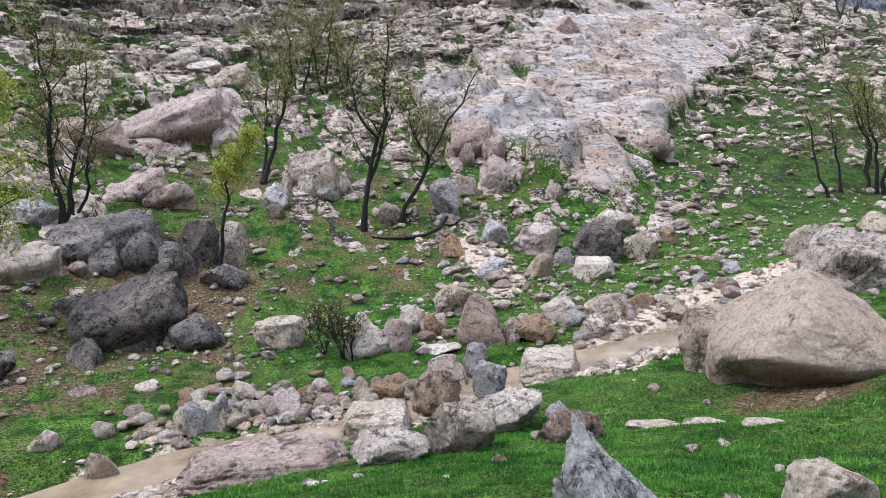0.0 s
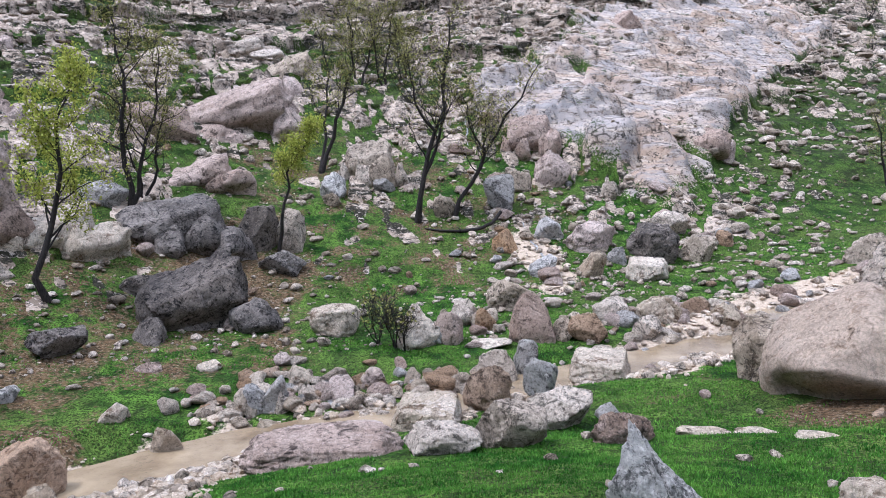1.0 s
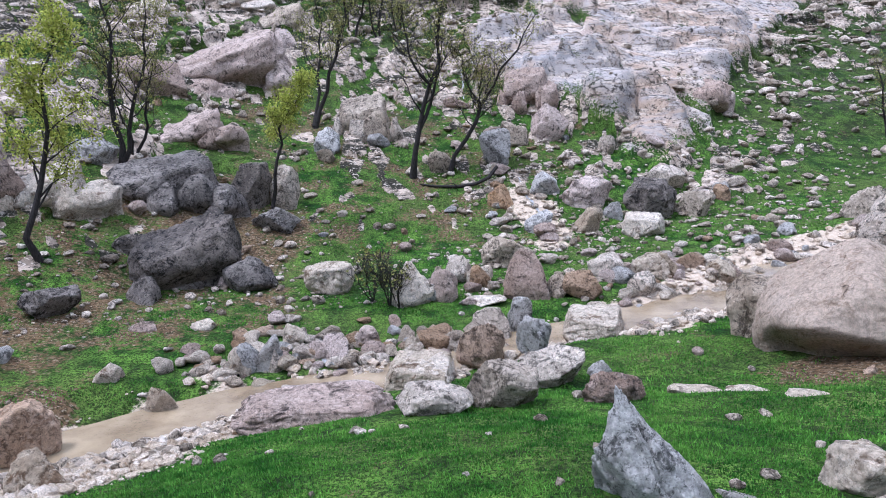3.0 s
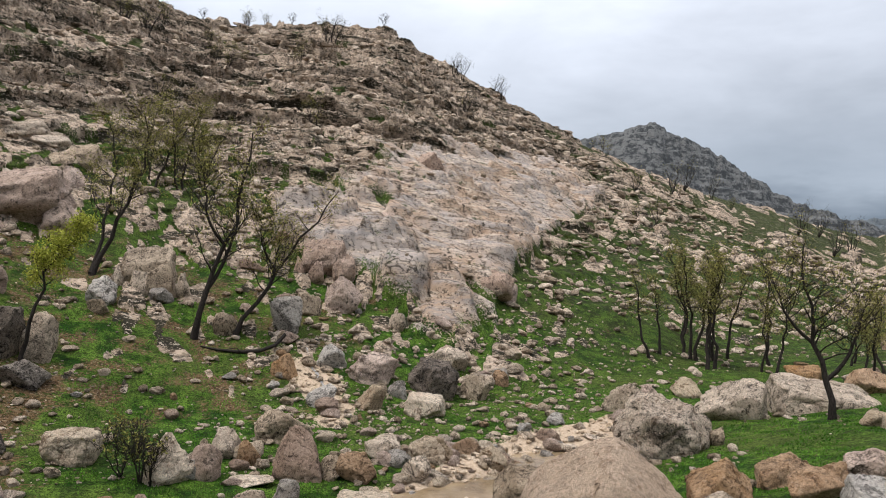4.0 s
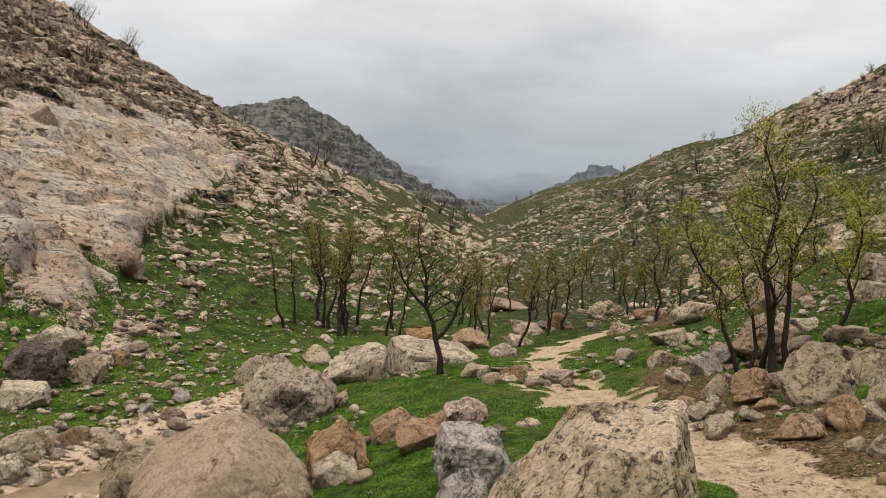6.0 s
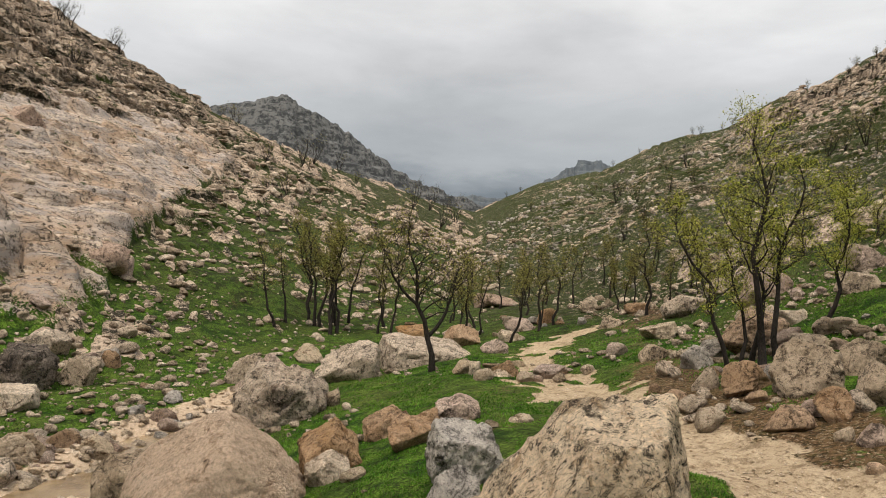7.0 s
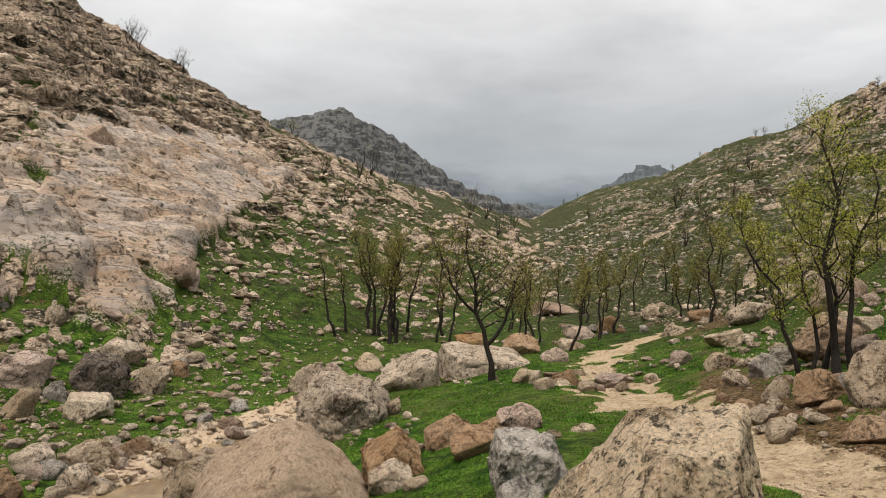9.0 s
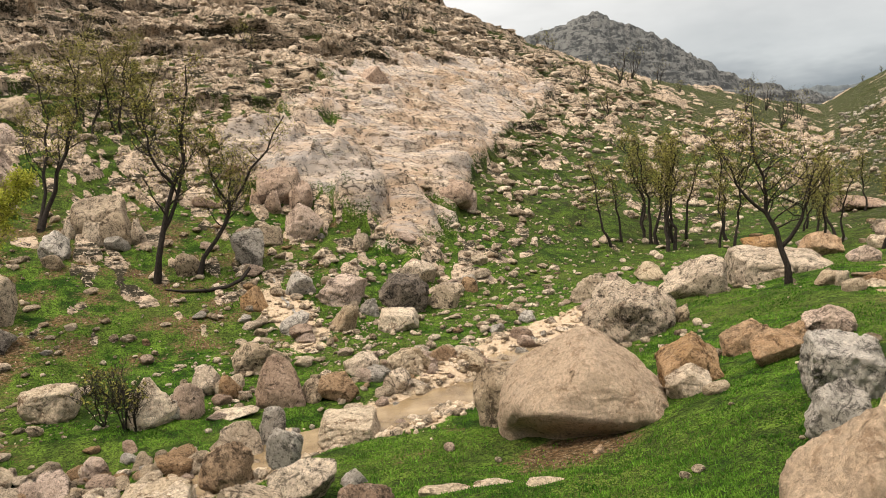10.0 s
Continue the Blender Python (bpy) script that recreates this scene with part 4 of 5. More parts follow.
boulder("rosy", -14.89, 16.57, 2.64, 1.71, 1.29, 1.36, 41, 5, 73)
outcrop("rosy", -13.95, 19.98, 3.31, 2.00, 1.20, 1.41, 34, 74)
outcrop("rosy", -17.08, 22.78, 5.41, 1.61, 0.97, 0.80, 36, 75)
outcrop("rosy", -16.54, 25.31, 6.06, 1.51, 0.91, 0.93, 32, 76)
boulder("orange", -9.46, 11.47, -0.96, 2.01, 1.51, 1.11, 38, 5, 77)
boulder("rosy", -10.54, 11.23, -0.52, 1.71, 1.28, 0.95, 42, 5, 78)
boulder("pale", -7.39, 9.36, -1.58, 0.93, 0.70, 1.00, 36, 5, 79)
outcrop("pale", -9.26, 15.03, -0.00, 2.45, 1.47, 1.11, 30, 80)
boulder("dark", -9.42, 9.67, -1.20, 1.20, 0.90, 0.53, 43, 5, 81)
boulder("orange", -5.43, 7.64, -1.84, 0.95, 0.70, 0.54, 33, 5, 82)
boulder("pale", -3.76, 5.43, -1.20, 0.47, 0.36, 0.29, 31, 5, 83)
boulder("damp_shaded", -7.30, 11.82, -1.35, 0.95, 0.71, 0.52, 30, 5, 84)
boulder("grey_tan", -9.47, 13.58, -0.21, 0.71, 0.53, 0.38, 34, 4, 85)
boulder("grey", -7.13, 7.54, -1.81, 0.29, 0.22, 0.29, 41, 4, 86)
boulder("grey", -7.01, 9.36, -1.61, 0.28, 0.21, 0.26, 35, 4, 87)
boulder("grey", -7.04, 9.95, -1.54, 0.38, 0.29, 0.22, 33, 4, 88)
boulder("pale", -4.27, 8.89, -1.86, 0.43, 0.32, 0.25, 23, 4, 89)
boulder("rosy", -4.39, 4.56, -1.15, 0.33, 0.25, 0.22, 40, 5, 90)
boulder("grey", -9.23, 17.71, 0.92, 1.17, 0.88, 0.73, 26, 5, 91)
boulder("pitted", 4.24, 3.09, -0.2, 1.62, 1.15, 1.15, -52, 6, 92, taper=.42, shift=.18, cut="wedge")
boulder("dome", 3.14, 2.93, -0.35, 0.85, 0.55, 0.84, -46, 5, 176, cut="gable")
boulder("grey", 5.78, 5.66, -0.2, 0.84, 0.6, 0.4, -44, 5, 93, cut="block")
boulder("grey", 4.98, 4.98, -0.36, 0.5, 0.36, 0.36, -42, 5, 94)
boulder("orange", 5.86, 8.30, -0.86, 0.83, 0.62, 0.65, -34, 5, 95, cut="gable")
boulder("pale", 5.64, 8.00, -0.84, 0.57, 0.43, 0.30, -34, 5, 96, cut="gable")
boulder("orange", 7.20, 8.81, -0.75, 0.73, 0.54, 0.51, -38, 5, 97, cut="gable")
boulder("orange", 6.61, 7.52, -0.53, 0.63, 0.47, 0.40, -40, 5, 98)
boulder("rosy", 8.03, 8.16, -0.40, 0.67, 0.50, 0.36, -43, 5, 99, cut="gable")
boulder("orange", 7.67, 8.33, -0.48, 0.58, 0.43, 0.26, -42, 5, 100)
boulder("grey_tan", 11.52, 16.11, -1.52, 1.72, 1.29, 1.53, -35, 5, 101, under=.3, cut="cleft_west")
boulder("grey_tan", 13.80, 15.65, -1.31, 2.73, 2.05, 1.44, -41, 5, 102, cut="cleft_east")
boulder("pale", 11.76, 11.59, -0.39, 0.25, 0.19, 0.31, -45, 4, 103)
boulder("pale", 12.44, 19.52, -0.93, 0.89, 0.67, 0.55, -32, 4, 104)
boulder("grey_tan", 9.53, 17.86, -1.15, 1.08, 0.81, 0.73, -27, 5, 105)
boulder("rosy", 10.36, 18.07, -1.10, 0.72, 0.54, 0.64, -29, 4, 106)
boulder("grey_tan", 8.94, 12.88, -1.01, 0.31, 0.23, 0.39, -34, 4, 107)
boulder("grey_tan", 11.26, 4.41, 0.20, 0.96, 0.72, 0.78, -69, 5, 108)
boulder("orange", 10.08, 3.62, 0.09, 0.45, 0.33, 0.42, -70, 5, 109)
boulder("brown", 9.73, 4.00, -0.04, 0.61, 0.46, 0.29, -68, 5, 110)
boulder("brown", 11.43, 5.31, 0.09, 0.78, 0.58, 0.49, -65, 5, 111)
boulder("brown", 14.50, 6.65, 0.49, 1.29, 0.97, 0.83, -65, 5, 112)
boulder("grey_tan", 20.54, 11.58, 0.78, 1.37, 1.03, 0.67, -60, 5, 113)
boulder("pale", 16.83, 10.20, 0.37, 0.90, 0.67, 0.45, -59, 5, 114)
boulder("grey_tan", 11.73, 6.18, 0.01, 0.43, 0.32, 0.37, -62, 4, 115)
boulder("grey", 13.40, 7.25, 0.15, 0.61, 0.45, 0.43, -61, 4, 116)
boulder("grey_tan", 12.10, 3.94, 0.48, 0.63, 0.47, 0.52, -72, 5, 117)
boulder("grey_tan", 10.66, 3.24, 0.27, 0.62, 0.47, 0.55, -73, 5, 118)
boulder("grey_tan", 13.76, 5.32, 0.64, 0.68, 0.51, 0.29, -69, 5, 119)
boulder("rosy", 17.71, 7.88, 1.44, 1.18, 0.89, 0.79, -66, 5, 120)
boulder("grey_tan", 21.27, 10.82, 1.51, 0.84, 0.63, 0.50, -63, 4, 121)
boulder("grey_tan", 16.52, 5.42, 1.64, 0.98, 0.74, 0.45, -72, 5, 122)
boulder("rosy", 18.66, 6.06, 2.27, 0.99, 0.74, 0.51, -72, 5, 123)
boulder("rosy", 9.23, 2.93, 0.02, 0.29, 0.22, 0.24, -73, 4, 124)
boulder("brown", 8.50, 2.66, -0.10, 0.18, 0.14, 0.10, -73, 4, 125)
boulder("pale", 9.36, 3.25, 0.00, 0.21, 0.16, 0.16, -71, 4, 126)
boulder("pale", 11.84, 12.03, -0.40, 0.50, 0.38, 0.28, -44, 4, 127)
boulder("rosy", 20.21, 17.80, -0.09, 1.11, 0.83, 0.50, -48, 4, 128)
boulder("rosy", 27.70, 26.17, 0.39, 2.55, 2.55, 0.70, -46, 5, 129)
boulder("brown", 21.58, 17.77, 0.14, 0.73, 0.55, 0.63, -50, 4, 130)
boulder("grey_tan", 24.30, 17.87, 0.60, 0.78, 0.59, 0.60, -53, 4, 131)
boulder("orange", 16.70, 17.26, -0.44, 1.26, 0.94, 0.72, -44, 5, 132)
boulder("pale", 8.30, 7.13, -0.33, 0.36, 0.27, 0.13, -48, 4, 133)
boulder("pale", 3.54, 14.05, -1.58, 0.70, 0.53, 0.49, -13, 5, 134)
boulder("brown", 6.96, 20.46, -0.90, 0.48, 0.36, 0.45, -18, 4, 135)
boulder("grey_tan", 5.60, 21.10, -0.58, 1.04, 0.78, 0.68, -14, 5, 136)
boulder("pale", 11.90, 10.92, -0.38, 0.42, 0.31, 0.18, -47, 4, 137)
boulder("rosy", 9.91, 46.45, 9.14, 2.20, 1.65, 1.83, -12, 5, 138)
boulder("rosy", 11.45, 39.75, 5.75, 1.42, 1.07, 0.99, -16, 4, 139)
boulder("orange", 6.54, 26.18, 1.25, 1.22, 0.91, 0.72, -13, 5, 140)
boulder("rosy", 8.88, 28.08, 1.50, 1.91, 1.43, 1.27, -17, 5, 141)
boulder("pale", 5.86, 25.73, 1.24, 0.78, 0.59, 0.43, -12, 4, 142)
boulder("rosy", 9.67, 28.09, 1.47, 0.73, 0.54, 0.79, -18, 4, 143)
# three flat slabs added in place of a pale strip of mud and gravel
boulder("pale", 2.17, 7.34, -1.35, 0.54, 0.27, 0.06, -17, 5, 144)
boulder("pale", 2.74, 7.23, -1.33, 0.54, 0.27, 0.07, -22, 5, 145)
boulder("pale", 3.07, 6.65, -1.16, 0.47, 0.23, 0.05, -26, 5, 146)
boulder("orange", 4.04, 7.47, -1.37, 0.23, 0.17, 0.21, -29, 4, 147)
boulder("grey", 12.36, 5.01, 0.37, 0.22, 0.17, 0.18, -68, 4, 148)
boulder("grey_tan", 13.99, 8.57, 0.11, 0.58, 0.44, 0.35, -58, 4, 149)
boulder("grey_tan", 12.58, 7.37, 0.02, 0.46, 0.35, 0.29, -59, 4, 150)
boulder("grey", 14.18, 7.30, 0.28, 0.55, 0.42, 0.39, -63, 4, 151)
boulder("grey_tan", 10.41, 3.43, 0.19, 0.38, 0.29, 0.28, -72, 4, 152)
boulder("grey_tan", 14.44, 5.24, 0.92, 0.60, 0.45, 0.30, -70, 4, 153)
boulder("grey", 12.74, 5.06, 0.43, 0.36, 0.27, 0.23, -68, 4, 154)
boulder("brown", 10.83, 4.92, 0.06, 0.32, 0.24, 0.18, -65, 4, 155)
boulder("brown", 10.88, 6.21, -0.12, 0.31, 0.23, 0.19, -60, 4, 156)
boulder("rosy", 16.00, 15.07, -0.40, 0.82, 0.62, 0.41, -46, 4, 157)
boulder("orange", 17.75, 20.96, -0.59, 1.24, 0.93, 0.62, -40, 5, 158)
boulder("pale", 18.35, 16.56, -0.27, 0.92, 0.69, 0.37, -48, 4, 159)
boulder("grey_tan", 19.51, 13.50, 0.33, 0.70, 0.52, 0.38, -55, 4, 160)
boulder("pale", -5.31, 9.66, -1.77, 0.42, 0.32, 0.25, 27, 4, 161)
boulder("grey", -3.44, 10.13, -1.86, 0.51, 0.39, 0.43, 17, 4, 162)
boulder("grey_tan", -3.08, 10.10, -1.87, 0.34, 0.26, 0.34, 15, 4, 163)
boulder("pale", -4.62, 11.58, -1.65, 0.41, 0.31, 0.20, 20, 4, 164)
boulder("rosy", -5.59, 11.43, -1.58, 0.44, 0.33, 0.17, 24, 4, 165)
boulder("pale", -0.85, 9.02, -1.66, 0.94, 0.83, 0.26, 3, 5, 166, cut="flat")
boulder("rosy", -1.77, 7.16, -1.35, 1.31, 0.68, 0.23, 11, 5, 167, cut="flat")
boulder("grey", -3.16, 10.13, -1.87, 0.44, 0.33, 0.52, 16, 4, 168)
boulder("pale", -3.52, 10.02, -1.86, 0.36, 0.27, 0.40, 18, 4, 169)
boulder("pale", -2.98, 11.06, -1.79, 0.35, 0.26, 0.35, 14, 4, 170)
boulder("pale", -2.24, 10.78, -1.84, 0.34, 0.26, 0.26, 11, 4, 171)
boulder("rosy", -1.81, 10.98, -1.83, 0.39, 0.29, 0.35, 8, 4, 172)
boulder("pale", -0.77, 9.20, -1.68, 0.58, 0.58, 0.20, 4, 5, 173, cut="flat")
boulder("brown", 4.29, 14.46, -1.54, 0.58, 0.43, 0.35, -17, 4, 174)
boulder("pale", 4.63, 13.72, -1.58, 0.55, 0.41, 0.38, -19, 4, 175)


# ---- trees ----
def tube(path, radii, sides, verts, faces):
    """Append a tapered tube along a path."""
    path, n, base = np.asarray(path, float), len(path), tube.count
    ahead = np.gradient(path, axis=0)
    ahead /= np.linalg.norm(ahead, axis=1)[:, None] + 1e-9
    side = np.cross(ahead, (0.31, 0.95, 0.05))
    side /= np.linalg.norm(side, axis=1)[:, None] + 1e-9
    other = np.cross(ahead, side)
    ang = 2 * math.pi * np.arange(sides) / sides
    ring = np.cos(ang)[None, :, None] * side[:, None] + np.sin(ang)[None, :, None] * other[:, None]
    verts.append((path[:, None] + np.asarray(radii)[:, None, None] * ring).reshape(-1, 3))
    idx = base + np.arange(n * sides).reshape(n, sides)
    turned = np.roll(idx, -1, axis=1)
    faces.append(np.stack([idx[:-1], turned[:-1], turned[1:], idx[1:]], -1).reshape(-1, 4))
    tube.count += n * sides


tube.count = 0


def limb(rng, start, heading, length, bits, wander, lift):
    path, p, d = [np.array(start)], np.array(start, float), np.array(heading, float)
    for _ in range(bits):
        d = d + rng.normal(0, wander, 3) + (0, 0, lift)
        d /= np.linalg.norm(d)
        p = p + d * length / bits
        path.append(p.copy())
    return path


def tree_meshes(seed, tall, lean, leafy, kind):
    rng = np.random.default_rng(seed)
    verts, faces, tips, tube.count = [], [], [], 0
    scrub = kind in "HT"
    girth = {"S": 0.0140, "R": 0.0125, "H": 0.017, "T": 0.008, "G": 0.017}.get(kind, 0.0128) * tall + 0.009
    reach = {"A": 0.26, "B": 0.30, "C": 0.20, "D": 0.30, "E": 0.26, "S": 0.27, "G": 0.40, "R": 0.26, "H": 0.5, "T": 0.7}[kind]
    bits = 9
    # the trunk leans and bends to its crown
    ts = np.linspace(0, 1, bits + 1)
    sway = np.cumsum(rng.normal(0, 0.026 * tall, (bits + 1, 2)), axis=0)
    sway -= np.outer(ts, sway[-1]) + sway[0] * (1 - ts)[:, None]
    trunk = np.stack([lean * ts**1.1 + sway[:, 0], sway[:, 1], tall * 0.94 * ts], 1)
    trunk[0, 2] -= 0.15
    radii = girth * (1.0 - 0.86 * ts) + 0.003
    radii[0] *= 1.35
    stems = [(trunk, radii)]
    if scrub or kind in ("B", "D"):
        for _ in range(3 if scrub else 1):
            a = rng.uniform(0, 6.28)
            side = np.stack([reach * tall * 0.6 * math.cos(a) * ts**0.8, reach * tall * 0.6 * math.sin(a) * ts**0.8, tall * rng.uniform(0.7, 0.95) * ts], 1)
            stems.append((side + np.concatenate([sway * 0.8, sway[:, :1] * 0], 1), radii * 0.8))
    if kind in "GE":
        # the trunk forks into two crooked limbs
        for turn_to, u0 in ((rng.uniform(-0.6, 0.6), 0.3), (math.pi + rng.uniform(-0.6, 0.6), 0.48)):
            k = int(u0 * bits)
            q = np.linspace(0, 1, bits + 1)
            out = 0.62 * reach * tall * q**0.8 + 0.02 * tall * np.sin(5 * q)
            fork = np.stack([math.cos(turn_to) * out, math.sin(turn_to) * out, (0.9 - u0) * tall * rng.uniform(0.75, 0.95) * q], 1) + trunk[k] + np.concatenate([sway * 0.5, sway[:, :1] * 0], 1) * q[:, None]
            stems.append((fork, radii[k] * 0.8 * (1 - 0.85 * q) + 0.003))
    for path, rad in stems:
        tube(path, rad, 8 if tall > 2.5 else 6, verts, faces)
        first = {"A": 0.22, "C": 0.55, "S": 0.42, "R": 0.36, "G": 0.34}.get(kind, 0.30)
        for u in np.linspace(first, 0.97, 17 if not scrub else 7):
            k = min(int(u * bits), bits - 1)
            at = path[k] + (path[k + 1] - path[k]) * (u * bits - k)
            a = rng.uniform(0, 6.28)
            rise = rng.uniform(0.35, 1.1)
            size = tall * reach * rng.uniform(0.6, 1.15) * (1.15 - 0.6 * u)
            branch = limb(rng, at, (math.cos(a), math.sin(a), rise), size, 6, 0.22, 0.10)
            here = np.interp(u, ts, rad) * 0.42
            tube(branch, np.linspace(here, 0.004, 7), 5, verts, faces)
            for _ in range(6):
                b = rng.integers(2, 7)
                twig = limb(rng, branch[b], rng.normal(0, 0.6, 3) + (0, 0, 0.6), size * rng.uniform(0.25, 0.6), 4, 0.28, 0.08)
                tube(twig, np.linspace(max(here * 0.35, 0.004), 0.0022, 5), 3, verts, faces)
                tips += twig[1:]
                for _ in range(2):
                    sprig = limb(rng, twig[rng.integers(1, 4)], rng.normal(0, 0.7, 3) + (0, 0, 0.5), size * 0.2, 2, 0.3, 0.05)
                    tube(sprig, (0.003, 0.0025, 0.0015), 3, verts, faces)
                    tips += sprig[1:]
    wood = mesh_from("trunk", np.concatenate(verts), np.concatenate(faces), [bark])
    tips = np.array(tips)
    leafy = leafy * {"R": 1.05, "S": 0.42}.get(kind, 1.0)
    count = int(min(7500, (4200 if not scrub else 420) * leafy * (1.0 if tall > 1.6 else 0.6)))
    size = (0.013 + 0.0030 * tall) * (2.6 if scrub else 1.35 if kind in "AC" else 0.68 if kind == "R" else 1.15)
    mid = tips[rng.integers(0, len(tips), count)] + rng.normal(0, 0.022 * tall, (count, 3))
    u = rng.normal(size=(count, 3))
    u /= np.linalg.norm(u, axis=1)[:, None]
    v = np.cross(u, rng.normal(size=(count, 3)))
    v /= np.linalg.norm(v, axis=1)[:, None]
    s = size * rng.uniform(0.6, 1.3, (count, 1))
    corners = np.stack([mid - u * s, mid + v * s * 0.45, mid + u * s, mid - v * s * 0.45], 1).reshape(-1, 3)
    crown = mesh_from("crown", corners, np.arange(count * 4).reshape(-1, 4), [spring_leaf if kind in "ACR" else bud_leaf], False)
    return wood, crown


TREE_WORDS = {
    "A": "slender tree with yellow-green spring leaves above the stream", "B": "dark bare-limbed tree beside limestone outcrops", "C": "small tree with a tufted yellow-green crown",
    "D": "dark thin tree with sparse olive buds on the slope", "E": "forked dark-trunked tree leaning over stony grass", "S": "thin dark sapling with sparse olive leaves",
    "G": "crooked dark tree with sparse leaves beside the cleft boulder", "R": "tall dark-stemmed tree with bright yellow-green leaves", "H": "small scrubby tree high on the hillside", "T": "dark twiggy shrub with few olive leaves beside stream stones",
}
TREES = {}


def tree(kind, x, y, z, tall, lean, turn, leafy, seed):
    group = {"S": "saplings in the valley", "H": "scrub trees on the hills", "R": "trees on the rocky bank"}.get(kind, "")
    key = (kind, round(tall), round(lean)) if kind == "H" else seed
    if key not in TREES:
        TREES[key] = (tree_meshes(seed * 5 + 1, tall, lean, leafy, kind), tall)
    (wood, crown), made = TREES[key]
    thing = new("tree")
    k = tall / made
    foot = min(z, ground_at(x, y) + 0.05) if kind != "H" else ground_at(x, y)
    thing.matrix_world = pose(x, y, foot, 0, 0, turn) @ Matrix.Diagonal((k, k, k * (tall + z - foot) / tall if kind != "H" else k, 1))
    part("trunk", wood, thing)
    part("crown", crown, thing)
    return tagged(thing, TREE_WORDS[kind], "tree", group)


tree("A", -8.22, 13.33, -0.66, 4.68, 0.71, 30, 1.90, 1)
tree("B", -8.64, 17.79, 0.86, 5.32, -0.11, 25, 1.02, 2)
tree("B", -8.52, 18.28, 0.97, 2.82, 0.62, 24, 0.59, 3)
tree("C", -4.74, 17.31, -0.56, 3.50, 0.77, 14, 1.30, 4)
tree("D", -4.98, 23.70, 1.80, 5.18, 1.12, 11, 1.02, 5)
tree("E", -1.69, 21.07, 0.23, 6.02, 1.16, 4, 0.59, 6)
tree("E", -0.64, 21.28, 0.23, 4.53, 2.65, 1, 0.77, 7)
tree("D", -4.89, 32.77, 5.09, 4.22, 1.86, 8, 1.02, 8)
tree("D", -3.69, 32.94, 4.90, 4.72, 0.61, 6, 1.02, 9)
tree("D", -3.01, 34.02, 5.21, 3.54, 1.08, 5, 1.02, 10)
tree("T", -1.65, 12.86, -1.65, 0.9, -0.05, 7, 0.5, 11)
tree("T", -1.45, 12.7, -1.66, 0.7, 0.1, 40, 0.4, 70)
tree("T", -1.98, 13.05, -1.63, 0.7, -0.11, 8, 0.4, 12)
tree("S", 14.03, 24.44, -0.25, 3.23, -0.70, -29, 0.60, 13)
tree("S", 14.94, 25.26, -0.15, 3.11, -0.31, -30, 0.60, 14)
tree("S", 16.35, 25.49, -0.33, 4.28, -0.29, -32, 0.80, 15)
tree("S", 16.48, 25.23, -0.36, 4.32, 0.25, -33, 0.80, 16)
tree("S", 17.66, 26.26, -0.26, 4.49, 0.41, -33, 0.80, 17)
tree("S", 17.41, 25.41, -0.35, 4.15, -0.07, -34, 0.70, 18)
tree("S", 18.47, 26.14, -0.27, 3.71, 0.79, -35, 0.70, 19)
tree("S", 16.15, 25.65, -0.27, 3.75, -0.47, -32, 0.70, 20)
tree("S", 17.66, 22.99, -0.50, 2.69, 0.00, -37, 0.70, 21)
tree("S", 17.80, 22.38, -0.52, 3.16, 0.12, -38, 0.70, 22)
tree("G", 12.31, 13.63, -0.56, 3.89, -0.67, -41, 0.60, 23)
tree("S", 21.81, 23.32, -0.15, 2.25, 0.30, -43, 0.60, 24)
tree("S", 23.95, 20.98, 0.24, 2.90, -0.07, -48, 0.70, 25)
tree("S", 21.05, 17.00, 0.15, 2.80, 0.54, -51, 0.70, 26)
tree("S", 27.58, 22.88, 0.64, 2.71, -0.19, -50, 0.60, 27)
tree("S", 26.91, 20.67, 0.74, 2.56, 0.12, -52, 0.70, 28)
tree("S", 23.16, 15.70, 0.71, 1.90, -0.23, -56, 0.90, 29)
tree("S", 23.17, 15.34, 0.77, 1.75, 0.13, -56, 0.90, 30)
tree("S", 23.07, 14.46, 0.91, 1.50, 0.07, -58, 0.90, 31)
tree("S", 22.36, 12.15, 1.48, 1.10, -0.01, -61, 0.90, 32)
tree("R", 11.85, 5.89, 0.46, 2.74, -0.80, -63, 1.00, 33)
tree("R", 12.42, 5.92, 0.45, 2.27, -0.21, -64, 0.80, 34)
tree("R", 12.49, 5.58, 0.50, 4.30, -0.12, -66, 1.20, 35)
tree("R", 12.98, 5.54, 0.55, 3.45, 0.30, -67, 1.20, 36)
tree("R", 14.67, 5.62, 0.75, 3.08, 0.45, -69, 1.30, 37)
tree("R", 12.91, 6.02, 0.41, 3.04, 0.06, -65, 0.90, 38)
tree("R", 21.05, 7.23, 1.92, 2.36, -0.01, -71, 0.70, 39)
tree("R", 21.53, 6.78, 2.08, 2.37, 0.19, -73, 0.70, 40)
tree("S", 21.22, 8.43, 1.59, 2.64, 0.05, -68, 0.90, 41)
tree("S", 19.90, 10.20, 1.20, 1.42, -0.31, -63, 0.90, 42)
tree("H", 58.59, 97.80, 18.40, 5.07, 0.67, -31, 0.30, 43)
tree("H", 65.42, 105.63, 20.02, 5.06, 0.29, -32, 0.30, 44)
tree("H", 75.45, 112.98, 20.62, 4.30, 0.16, -34, 0.25, 45)
tree("H", 80.90, 97.89, 13.87, 5.14, 0.34, -39, 0.30, 46)
tree("H", 77.16, 86.15, 9.94, 4.94, 0.31, -42, 0.30, 47)
tree("H", 82.34, 89.12, 10.12, 5.28, 0.42, -43, 0.30, 48)
